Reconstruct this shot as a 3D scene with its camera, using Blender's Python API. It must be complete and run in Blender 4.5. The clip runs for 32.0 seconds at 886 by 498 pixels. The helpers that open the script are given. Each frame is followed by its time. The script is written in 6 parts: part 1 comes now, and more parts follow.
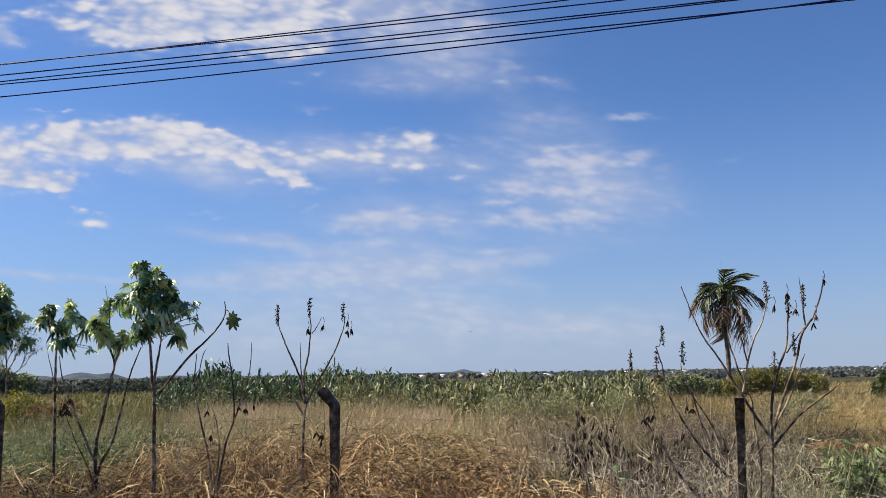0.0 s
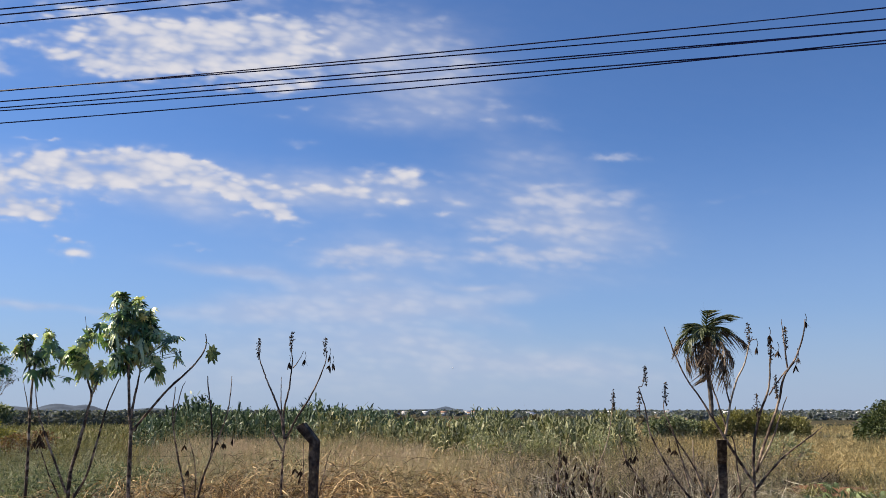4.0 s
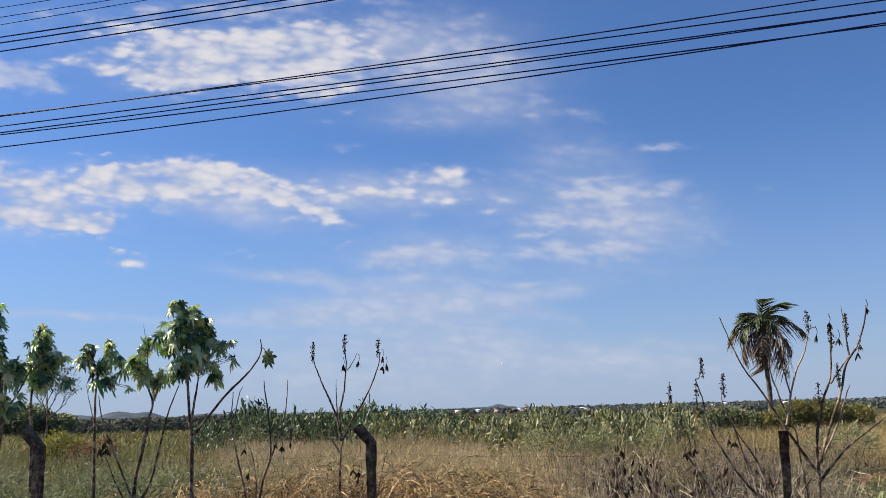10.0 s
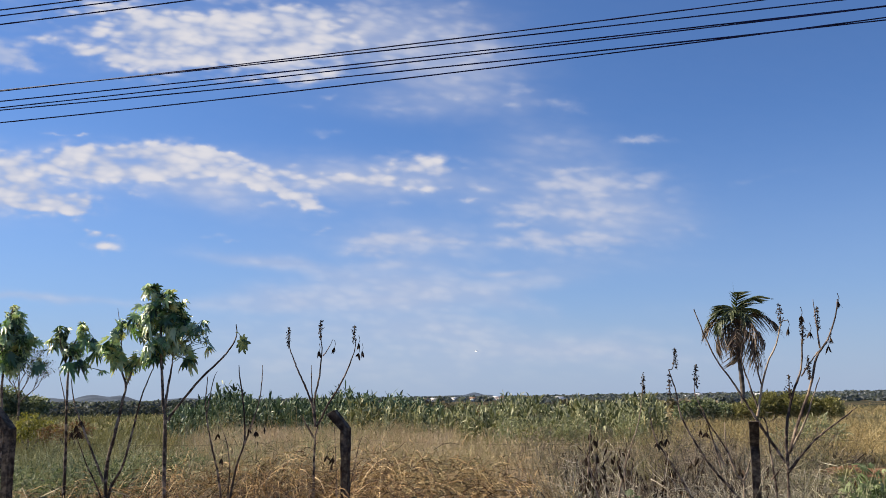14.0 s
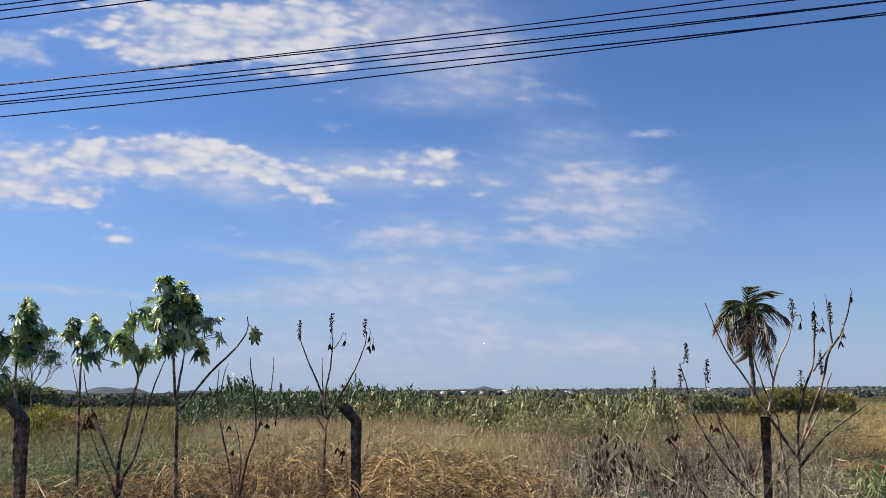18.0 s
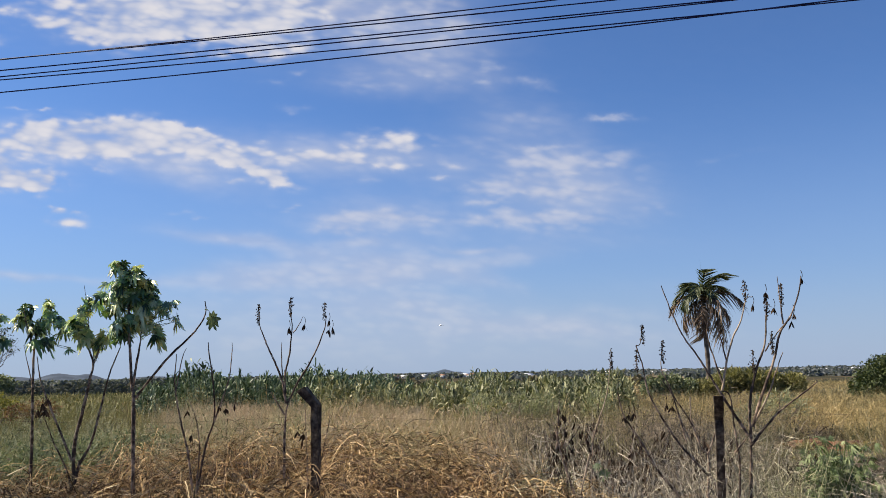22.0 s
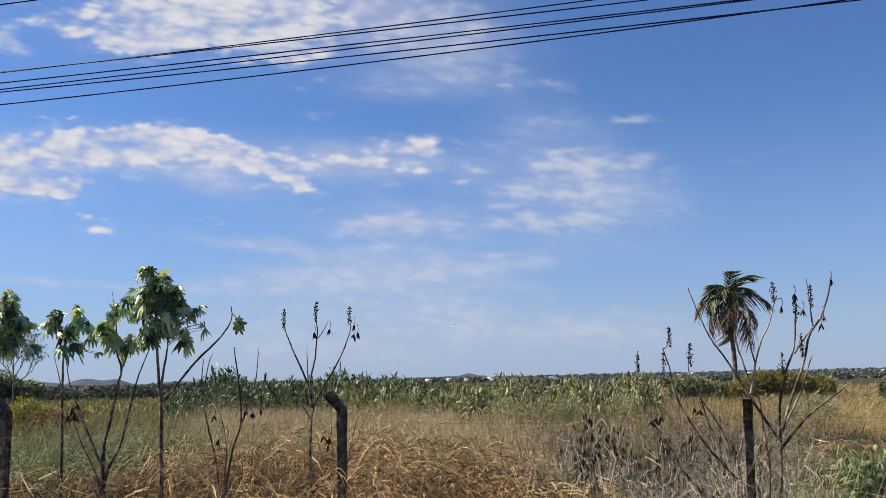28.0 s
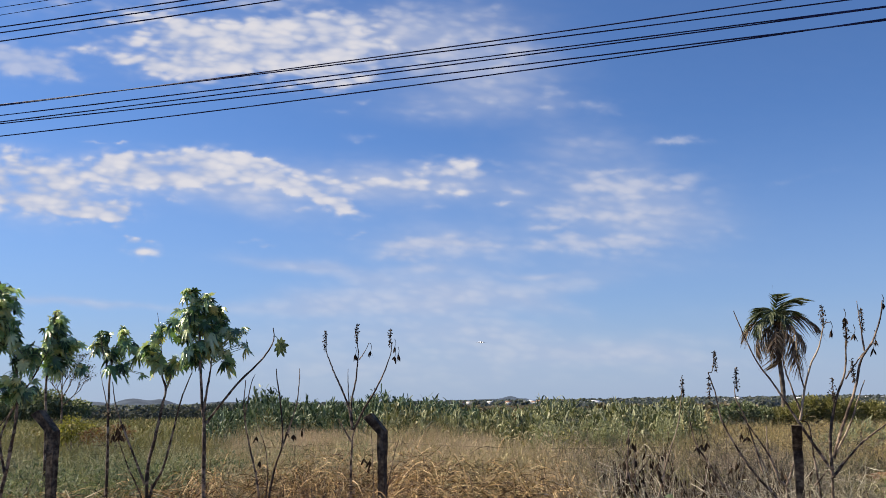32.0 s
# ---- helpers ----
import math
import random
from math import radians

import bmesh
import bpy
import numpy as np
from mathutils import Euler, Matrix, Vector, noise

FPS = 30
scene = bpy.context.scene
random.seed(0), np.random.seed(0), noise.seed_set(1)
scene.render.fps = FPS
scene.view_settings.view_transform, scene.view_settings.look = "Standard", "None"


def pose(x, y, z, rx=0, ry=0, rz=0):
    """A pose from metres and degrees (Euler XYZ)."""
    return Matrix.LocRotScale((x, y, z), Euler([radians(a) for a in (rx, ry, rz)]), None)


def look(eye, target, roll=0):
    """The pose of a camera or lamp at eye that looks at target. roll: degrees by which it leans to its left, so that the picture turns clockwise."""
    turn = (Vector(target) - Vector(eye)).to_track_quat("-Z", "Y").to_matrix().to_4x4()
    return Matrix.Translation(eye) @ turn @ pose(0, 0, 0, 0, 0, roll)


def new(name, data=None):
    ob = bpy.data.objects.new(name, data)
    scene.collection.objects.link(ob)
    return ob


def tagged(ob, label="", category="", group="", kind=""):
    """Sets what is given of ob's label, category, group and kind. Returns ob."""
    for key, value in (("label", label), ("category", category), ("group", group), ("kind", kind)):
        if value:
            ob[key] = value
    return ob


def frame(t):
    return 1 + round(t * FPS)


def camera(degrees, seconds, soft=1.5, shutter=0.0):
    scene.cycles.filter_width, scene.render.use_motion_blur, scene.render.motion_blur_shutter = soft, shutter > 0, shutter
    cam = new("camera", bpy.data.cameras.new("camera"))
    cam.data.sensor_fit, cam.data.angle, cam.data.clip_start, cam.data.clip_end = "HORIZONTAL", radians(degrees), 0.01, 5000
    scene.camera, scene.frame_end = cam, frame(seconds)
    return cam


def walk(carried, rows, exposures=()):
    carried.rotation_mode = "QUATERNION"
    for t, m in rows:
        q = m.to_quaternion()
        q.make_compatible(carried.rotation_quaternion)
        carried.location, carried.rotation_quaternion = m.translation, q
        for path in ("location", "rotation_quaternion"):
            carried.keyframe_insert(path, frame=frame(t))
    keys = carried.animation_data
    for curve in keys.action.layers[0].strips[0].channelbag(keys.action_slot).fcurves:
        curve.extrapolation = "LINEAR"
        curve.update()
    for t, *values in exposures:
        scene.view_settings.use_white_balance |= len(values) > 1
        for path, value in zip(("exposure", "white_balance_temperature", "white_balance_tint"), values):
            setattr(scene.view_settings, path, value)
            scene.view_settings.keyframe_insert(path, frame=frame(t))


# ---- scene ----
EXPOSURE = 0.81
cam = camera(55.40, 32.0, soft=0.6)
EYE = 1.6
# seconds, sideways, ahead, up, yaw, pitch, lean
PATH = [
    (0.0, 0.0057, -0.0052, 0.0033, 0.009, 8.300, 0.922),
    (0.5, 0.0069, 0.0012, 0.0056, -0.401, 8.765, 0.356),
    (1.0, 0.0099, -0.0032, 0.0012, 0.242, 8.505, 0.987),
    (1.5, 0.0147, 0.0010, -0.0003, -1.043, 8.536, 1.230),
    (2.0, 0.0138, -0.0041, 0.0042, -0.285, 9.875, 1.338),
    (2.5, 0.0124, -0.0027, 0.0059, -0.058, 10.892, -0.003),
    (3.0, 0.0113, -0.0040, 0.0033, -0.104, 11.004, -0.546),
    (3.5, 0.0110, 0.0060, 0.0058, -0.280, 11.033, -0.323),
    (5.5, 0.0050, -0.0101, -0.0028, -3.748, 9.155, 0.411),
    (6.0, 0.0063, -0.0096, -0.0002, -2.764, 9.609, 0.838),
    (6.5, -0.0083, 0.0035, -0.0023, 0.107, 10.035, 1.015),
    (7.0, -0.0124, -0.0098, 0.0043, 0.954, 10.264, 0.755),
    (7.5, -0.0132, -0.0017, 0.0032, 2.011, 10.650, 0.795),
    (8.0, -0.0069, -0.0039, -0.0011, 1.707, 10.150, 0.442),
    (8.5, -0.0009, -0.0121, 0.0010, 1.738, 10.431, 0.125),
    (9.0, -0.0005, -0.0068, 0.0023, 1.427, 9.968, 0.489),
    (9.5, 0.0009, -0.0011, 0.0009, 2.169, 9.871, 2.237),
    (10.0, -0.0020, -0.0032, 0.0065, 2.208, 10.678, 1.561),
    (10.5, -0.0045, -0.0029, 0.0022, 2.310, 11.104, 1.404),
    (11.0, -0.0039, 0.0200, 0.0009, 3.355, 10.895, 0.766),
    (11.5, -0.0081, 0.0040, 0.0029, 2.554, 10.715, 0.786),
    (12.0, -0.0084, 0.0072, 0.0034, 2.760, 10.561, 0.861),
    (12.5, -0.0078, -0.0032, 0.0009, 2.071, 10.182, 0.652),
    (13.0, 0.0005, 0.0040, -0.0002, 1.529, 9.902, 0.855),
    (13.5, 0.0009, -0.0067, 0.0015, 0.964, 9.790, 0.927),
    (14.0, 0.0056, -0.0005, 0.0019, 0.755, 9.844, 0.819),
    (14.5, 0.0063, -0.0061, 0.0038, 0.550, 10.193, 1.191),
    (16.5, -0.0019, 0.0113, 0.0010, 0.874, 9.606, 0.060),
    (17.0, -0.0023, 0.0126, -0.0024, 1.028, 9.382, 0.129),
    (17.5, -0.0050, -0.0007, -0.0035, 1.436, 9.531, 0.488),
    (18.0, -0.0004, -0.0008, -0.0016, 1.461, 9.433, 0.510),
    (18.5, 0.0030, 0.0043, -0.0046, 1.002, 8.976, 0.120),
    (19.0, 0.0045, 0.0054, -0.0112, -0.254, 7.407, -0.475),
    (19.5, 0.0117, -0.0022, -0.0059, -1.607, 7.591, 0.142),
    (20.0, 0.0089, -0.0014, -0.0041, -2.041, 8.006, 0.304),
    (20.5, 0.0047, -0.0047, -0.0019, -1.827, 8.230, 0.791),
    (21.0, 0.0066, -0.0072, -0.0023, -1.764, 8.184, 0.889),
    (21.5, 0.0042, -0.0165, -0.0008, -1.374, 8.100, 1.032),
    (22.0, 0.0042, -0.0115, -0.0042, -1.262, 8.289, 1.057),
    (22.5, 0.0025, -0.0024, -0.0021, -0.988, 8.317, 0.865),
    (23.0, -0.0018, 0.0115, -0.0020, -0.917, 7.969, 0.738),
    (23.5, -0.0031, 0.0040, -0.0023, -0.796, 8.136, 0.731),
    (24.0, -0.0065, -0.0008, -0.0017, -0.859, 8.152, 0.894),
    (24.5, -0.0050, -0.0076, -0.0032, -0.625, 8.225, 1.216),
    (25.0, -0.0024, 0.0009, 0.0004, -0.392, 8.375, 1.198),
    (25.5, -0.0084, -0.0011, 0.0024, -0.277, 8.436, 1.181),
    (27.5, -0.0064, -0.0052, 0.0004, 0.033, 8.685, 1.248),
    (28.0, -0.0050, -0.0039, -0.0048, 0.324, 8.582, 1.266),
    (28.5, -0.0035, 0.0098, -0.0032, 0.835, 8.369, 0.951),
    (29.0, -0.0065, 0.0092, 0.0002, 1.458, 8.861, 1.189),
    (29.5, -0.0063, 0.0034, 0.0010, 2.741, 8.894, 0.722),
    (30.0, -0.0054, 0.0079, 0.0021, 2.388, 8.961, 0.519),
    (30.5, -0.0042, 0.0042, -0.0008, 2.090, 9.250, 0.489),
    (31.0, -0.0046, 0.0088, 0.0019, 2.315, 9.321, 0.586),
    (31.5, -0.0031, 0.0149, -0.0038, 3.753, 8.359, 0.943),
    (32.0, -0.0027, 0.0084, -0.0010, 3.122, 10.119, 0.798),
]
walk(cam, [(t, pose(x, y, EYE + z, 90 + p, 0, w) @ pose(0, 0, 0, 0, 0, -r)) for t, x, y, z, w, p, r in PATH],
     exposures=[(0.0, EXPOSURE), (32.0, EXPOSURE)])

# ---- sky and sun ----
SUN_UP, SUN_SIDE = 46, 77  # degrees above the horizon; degrees to the left of straight ahead
world = bpy.data.worlds.new("sky")
scene.world = world
world.use_nodes = True
# banks of cloud: tangents sideways and up of the centre, half width, half height, slant in degrees, thickness
UPPER_BANK = [
    (-0.285, 0.439, 0.117, 0.0317, -2, 1.32), (-0.374, 0.446, 0.055, 0.0337, -2, 1.03), (-0.235, 0.452, 0.066, 0.0247, -2, 1.15),
    (-0.187, 0.431, 0.042, 0.0279, -2, 1.15), (-0.352, 0.464, 0.039, 0.0125, -2, 0.80), (-0.404, 0.474, 0.043, 0.0144, -2, 0.69),
    (-0.469, 0.438, 0.030, 0.0089, -2, 0.86), (-0.522, 0.453, 0.020, 0.0063, -2, 0.57), (-0.402, 0.428, 0.033, 0.0141, -2, 0.92),
    (-0.170, 0.482, 0.028, 0.0124, -2, 1.09), (-0.228, 0.483, 0.023, 0.0098, -2, 0.80), (-0.176, 0.404, 0.035, 0.0103, -2, 0.92),
    (-0.219, 0.395, 0.046, 0.0086, -2, 0.52), (-0.272, 0.477, 0.039, 0.0125, -2, 0.57), (-0.487, 0.483, 0.055, 0.0181, -2, 0.44),
    (-0.443, 0.499, 0.048, 0.0126, -2, 0.48),
]
UPPER_EDGE = [
    (-0.302, 0.509, 0.063, 0.0162, -2, 0.70), (-0.399, 0.517, 0.048, 0.0109, -2, 0.63), (-0.112, 0.486, 0.024, 0.0177, -2, 0.70),
    (-0.054, 0.476, 0.037, 0.0177, -2, 0.95), (-0.047, 0.445, 0.021, 0.0097, -2, 0.91), (-0.097, 0.465, 0.018, 0.0079, -2, 0.63),
    (-0.068, 0.502, 0.023, 0.0080, -2, 0.56), (0.007, 0.485, 0.015, 0.0062, -2, 0.49), (0.010, 0.451, 0.032, 0.0158, -2, 0.53),
    (-0.133, 0.437, 0.029, 0.0114, -2, 0.84), (-0.112, 0.417, 0.038, 0.0122, -2, 0.63), (-0.584, 0.434, 0.045, 0.0175, -12, 1.19),
    (-0.548, 0.421, 0.018, 0.0060, -22, 0.84), (-0.649, 0.444, 0.048, 0.0181, -2, 0.98), (-0.557, 0.515, 0.072, 0.0129, -2, 0.42),
    (-0.192, 0.528, 0.093, 0.0163, -2, 0.70),
]
LEFT_BANK = [
    (-0.576, 0.281, 0.056, 0.0221, -10, 1.78), (-0.559, 0.254, 0.067, 0.0155, -9, 1.70), (-0.508, 0.238, 0.037, 0.0119, -6, 1.26),
    (-0.457, 0.237, 0.017, 0.0143, -13, 1.09), (-0.593, 0.311, 0.033, 0.0066, -21, 0.48), (-0.457, 0.298, 0.033, 0.0117, -10, 1.20),
    (-0.467, 0.284, 0.051, 0.0143, -7, 1.32), (-0.381, 0.289, 0.055, 0.0217, -5, 1.44), (-0.328, 0.286, 0.032, 0.0184, -2, 1.20),
    (-0.407, 0.306, 0.031, 0.0060, -2, 0.66), (-0.285, 0.293, 0.034, 0.0057, -14, 1.14), (-0.267, 0.270, 0.039, 0.0098, -17, 1.20),
    (-0.231, 0.256, 0.036, 0.0074, -20, 1.20), (-0.190, 0.237, 0.034, 0.0090, -14, 1.20), (-0.401, 0.251, 0.017, 0.0040, -16, 0.60),
    (-0.655, 0.271, 0.047, 0.0339, -2, 1.20),
]
LEFT_ARM = [
    (-0.214, 0.271, 0.034, 0.0083, -8, 0.80), (-0.147, 0.260, 0.043, 0.0083, -2, 0.90), (-0.097, 0.265, 0.035, 0.0099, 4, 0.82),
    (-0.043, 0.279, 0.042, 0.0135, -2, 0.77), (-0.014, 0.271, 0.031, 0.0109, -2, 0.62), (-0.081, 0.296, 0.025, 0.0041, 2, 0.50),
    (-0.204, 0.283, 0.030, 0.0033, -2, 0.35), (-0.158, 0.285, 0.023, 0.0049, -2, 0.25), (-0.002, 0.247, 0.040, 0.0057, -2, 0.55),
    (-0.064, 0.254, 0.051, 0.0049, -2, 0.45), (0.016, 0.233, 0.013, 0.0040, -2, 0.42), (-0.420, 0.270, 0.038, 0.0059, -2, 0.50),
    (-0.463, 0.326, 0.007, 0.0030, -2, 0.50), (-0.430, 0.186, 0.025, 0.0102, -13, 0.68), (-0.443, 0.200, 0.018, 0.0045, -9, 0.72),
    (-0.166, 0.201, 0.020, 0.0045, 3, 0.72),
]
CENTRE_BANK = [
    (0.139, 0.267, 0.035, 0.0039, 7, 0.64), (0.140, 0.252, 0.032, 0.0077, 2, 0.85), (0.175, 0.248, 0.025, 0.0069, 5, 0.64),
    (0.213, 0.256, 0.043, 0.0077, 11, 0.43), (0.108, 0.256, 0.050, 0.0109, -2, 0.32), (0.108, 0.227, 0.044, 0.0092, 5, 0.80),
    (0.140, 0.213, 0.032, 0.0091, -1, 0.77), (0.076, 0.218, 0.036, 0.0092, -1, 0.48), (0.195, 0.240, 0.039, 0.0054, 11, 0.64),
    (0.236, 0.248, 0.036, 0.0139, -2, 0.30), (0.201, 0.216, 0.046, 0.0082, 7, 0.62), (0.072, 0.202, 0.023, 0.0034, -1, 0.74),
    (0.092, 0.194, 0.021, 0.0031, -1, 0.48), (0.129, 0.185, 0.048, 0.0091, -1, 0.99), (0.199, 0.181, 0.032, 0.0072, -1, 0.72),
    (0.078, 0.180, 0.040, 0.0064, -1, 0.67),
]
SMALL_CLOUDS = [
    (0.148, 0.168, 0.053, 0.0082, -1, 0.35), (0.272, 0.191, 0.018, 0.0069, -10, 0.47), (0.226, 0.305, 0.030, 0.0052, -5, 0.80),
    (0.367, 0.253, 0.032, 0.0048, 13, 0.31), (0.075, 0.276, 0.034, 0.0114, -2, 0.25), (0.120, 0.304, 0.033, 0.0100, 3, 0.28),
    (-0.106, 0.178, 0.025, 0.0130, -1, 0.90), (-0.061, 0.188, 0.044, 0.0083, -1, 0.81), (-0.020, 0.183, 0.035, 0.0066, -1, 0.70),
    (-0.061, 0.168, 0.065, 0.0062, -1, 0.44), (-0.423, 0.198, 0.012, 0.0032, -1, 0.81), (-0.272, 0.188, 0.009, 0.0028, -1, 0.50),
    (-0.071, 0.233, 0.017, 0.0035, -2, 0.38), (-0.282, 0.248, 0.032, 0.0056, -19, 0.44), (-0.231, 0.231, 0.013, 0.0028, -2, 0.62),
    (-0.528, 0.224, 0.036, 0.0029, -1, 0.38),
]
HIGH_FLECKS = [
    (-0.048, 0.367, 0.017, 0.0059, -2, 0.68), (0.002, 0.360, 0.021, 0.0066, -2, 0.74), (-0.075, 0.351, 0.032, 0.0081, -2, 0.51),
    (-0.153, 0.368, 0.014, 0.0037, -2, 0.47), (0.061, 0.353, 0.015, 0.0051, -2, 0.81), (0.075, 0.376, 0.015, 0.0089, -2, 0.81),
    (0.127, 0.355, 0.026, 0.0058, -2, 0.57), (0.015, 0.387, 0.035, 0.0089, -2, 0.47), (0.038, 0.423, 0.039, 0.0105, -2, 0.47),
    (-0.033, 0.418, 0.050, 0.0120, -2, 0.61), (-0.091, 0.398, 0.036, 0.0075, -2, 0.41), (-0.160, 0.322, 0.017, 0.0051, -2, 0.41),
    (-0.183, 0.357, 0.017, 0.0037, -2, 0.34), (-0.499, 0.328, 0.018, 0.0022, -7, 0.41), (0.143, 0.344, 0.017, 0.0044, -2, 0.27),
    (-0.296, 0.195, 0.021, 0.0028, -1, 0.27),
]
VEILS = [
    (-0.257, 0.166, 0.066, 0.0076, -9, 0.55), (-0.198, 0.155, 0.048, 0.0069, -9, 0.50), (-0.140, 0.140, 0.041, 0.0082, -1, 0.35),
    (-0.085, 0.151, 0.041, 0.0062, -1, 0.45), (-0.025, 0.125, 0.081, 0.0230, -1, 0.75), (-0.113, 0.115, 0.102, 0.0203, -1, 0.60),
    (-0.201, 0.122, 0.075, 0.0136, -1, 0.50), (-0.284, 0.109, 0.083, 0.0095, -1, 0.50), (0.096, 0.137, 0.067, 0.0101, 3, 0.50),
    (0.053, 0.149, 0.040, 0.0041, -1, 0.50), (-0.493, 0.120, 0.106, 0.0048, -3, 0.65), (0.170, 0.156, 0.100, 0.0109, -1, 0.25),
    (-0.160, 0.078, 0.176, 0.0214, -1, 0.50), (0.001, 0.079, 0.093, 0.0160, -1, 0.50), (0.093, 0.055, 0.125, 0.0131, -1, 0.45),
    (-0.664, 0.126, 0.108, 0.0063, -1, 0.50),
]
LOW_VEILS = [
    (0.231, 0.068, 0.078, 0.0105, -1, 0.30), (-0.140, 0.037, 0.282, 0.0224, -1, 0.50), (0.197, 0.044, 0.143, 0.0130, -1, 0.40),
    (0.069, 0.111, 0.046, 0.0094, -19, 0.40), (0.292, 0.098, 0.078, 0.0106, -1, 0.15),
]
HALOES = [
    (-0.308, 0.451, 0.169, 0.0462, -2, 0.66), (-0.061, 0.449, 0.107, 0.0457, -2, 0.79), (0.016, 0.401, 0.078, 0.0298, -2, 0.66),
    (-0.388, 0.274, 0.238, 0.0304, -6, 0.66), (-0.091, 0.262, 0.132, 0.0243, -2, 0.75), (0.141, 0.231, 0.088, 0.0488, 5, 0.59),
    (0.220, 0.208, 0.073, 0.0311, -1, 0.53), (-0.559, 0.250, 0.102, 0.0289, -6, 0.56), (0.103, 0.303, 0.076, 0.0287, -2, 0.42),
    (-0.020, 0.358, 0.112, 0.0191, -2, 0.56), (-0.301, 0.243, 0.079, 0.0155, -16, 0.56), (-0.065, 0.181, 0.096, 0.0236, -1, 0.66),
]


class Nodes:
    """Short hand for wiring nodes."""

    def __init__(self, tree):
        self.tree = tree
        tree.nodes.clear()

    def add(self, kind, **sets):
        node = self.tree.nodes.new(kind)
        for key, value in sets.items():
            setattr(node, key, value)
        return node

    def link(self, value, socket):
        if isinstance(value, bpy.types.NodeSocket):
            self.tree.links.new(value, socket)
        else:
            socket.default_value = value

    def math(self, op, a, b=0.0, c=0.0, clamp=False):
        node = self.add("ShaderNodeMath", operation=op, use_clamp=clamp)
        for value, socket in zip((a, b, c), node.inputs):
            self.link(value, socket)
        return node.outputs[0]

    def mix(self, factor, a, b, blend="MIX"):
        node = self.add("ShaderNodeMix", data_type="RGBA", blend_type=blend)
        self.link(factor, node.inputs[0])
        for value, socket in zip((a, b), (node.inputs[6], node.inputs[7])):
            self.link((*value, 1.0) if isinstance(value, tuple) and len(value) == 3 else value, socket)
        return node.outputs[2]

    def noise(self, vector, scale, detail=4.0, rough=0.55, warp=0.0):
        node = self.add("ShaderNodeTexNoise")
        if vector is not None:
            self.link(vector, node.inputs["Vector"])
        node.inputs["Scale"].default_value, node.inputs["Detail"].default_value = scale, detail
        node.inputs["Roughness"].default_value, node.inputs["Distortion"].default_value = rough, warp
        return node.outputs["Fac"]

    def ramp(self, factor, stops):
        node = self.add("ShaderNodeValToRGB")
        self.link(factor, node.inputs[0])
        while len(node.color_ramp.elements) < len(stops):
            node.color_ramp.elements.new(0.5)
        for element, (place, colour) in zip(node.color_ramp.elements, stops):
            element.position, element.color = place, (*colour, 1.0)
        return node.outputs[0]

    def span(self, value, low, high, out_low=0.0, out_high=1.0):
        node = self.add("ShaderNodeMapRange", interpolation_type="SMOOTHSTEP")
        for v, socket in zip((value, low, high, out_low, out_high), node.inputs):
            self.link(v, socket)
        return node.outputs[0]


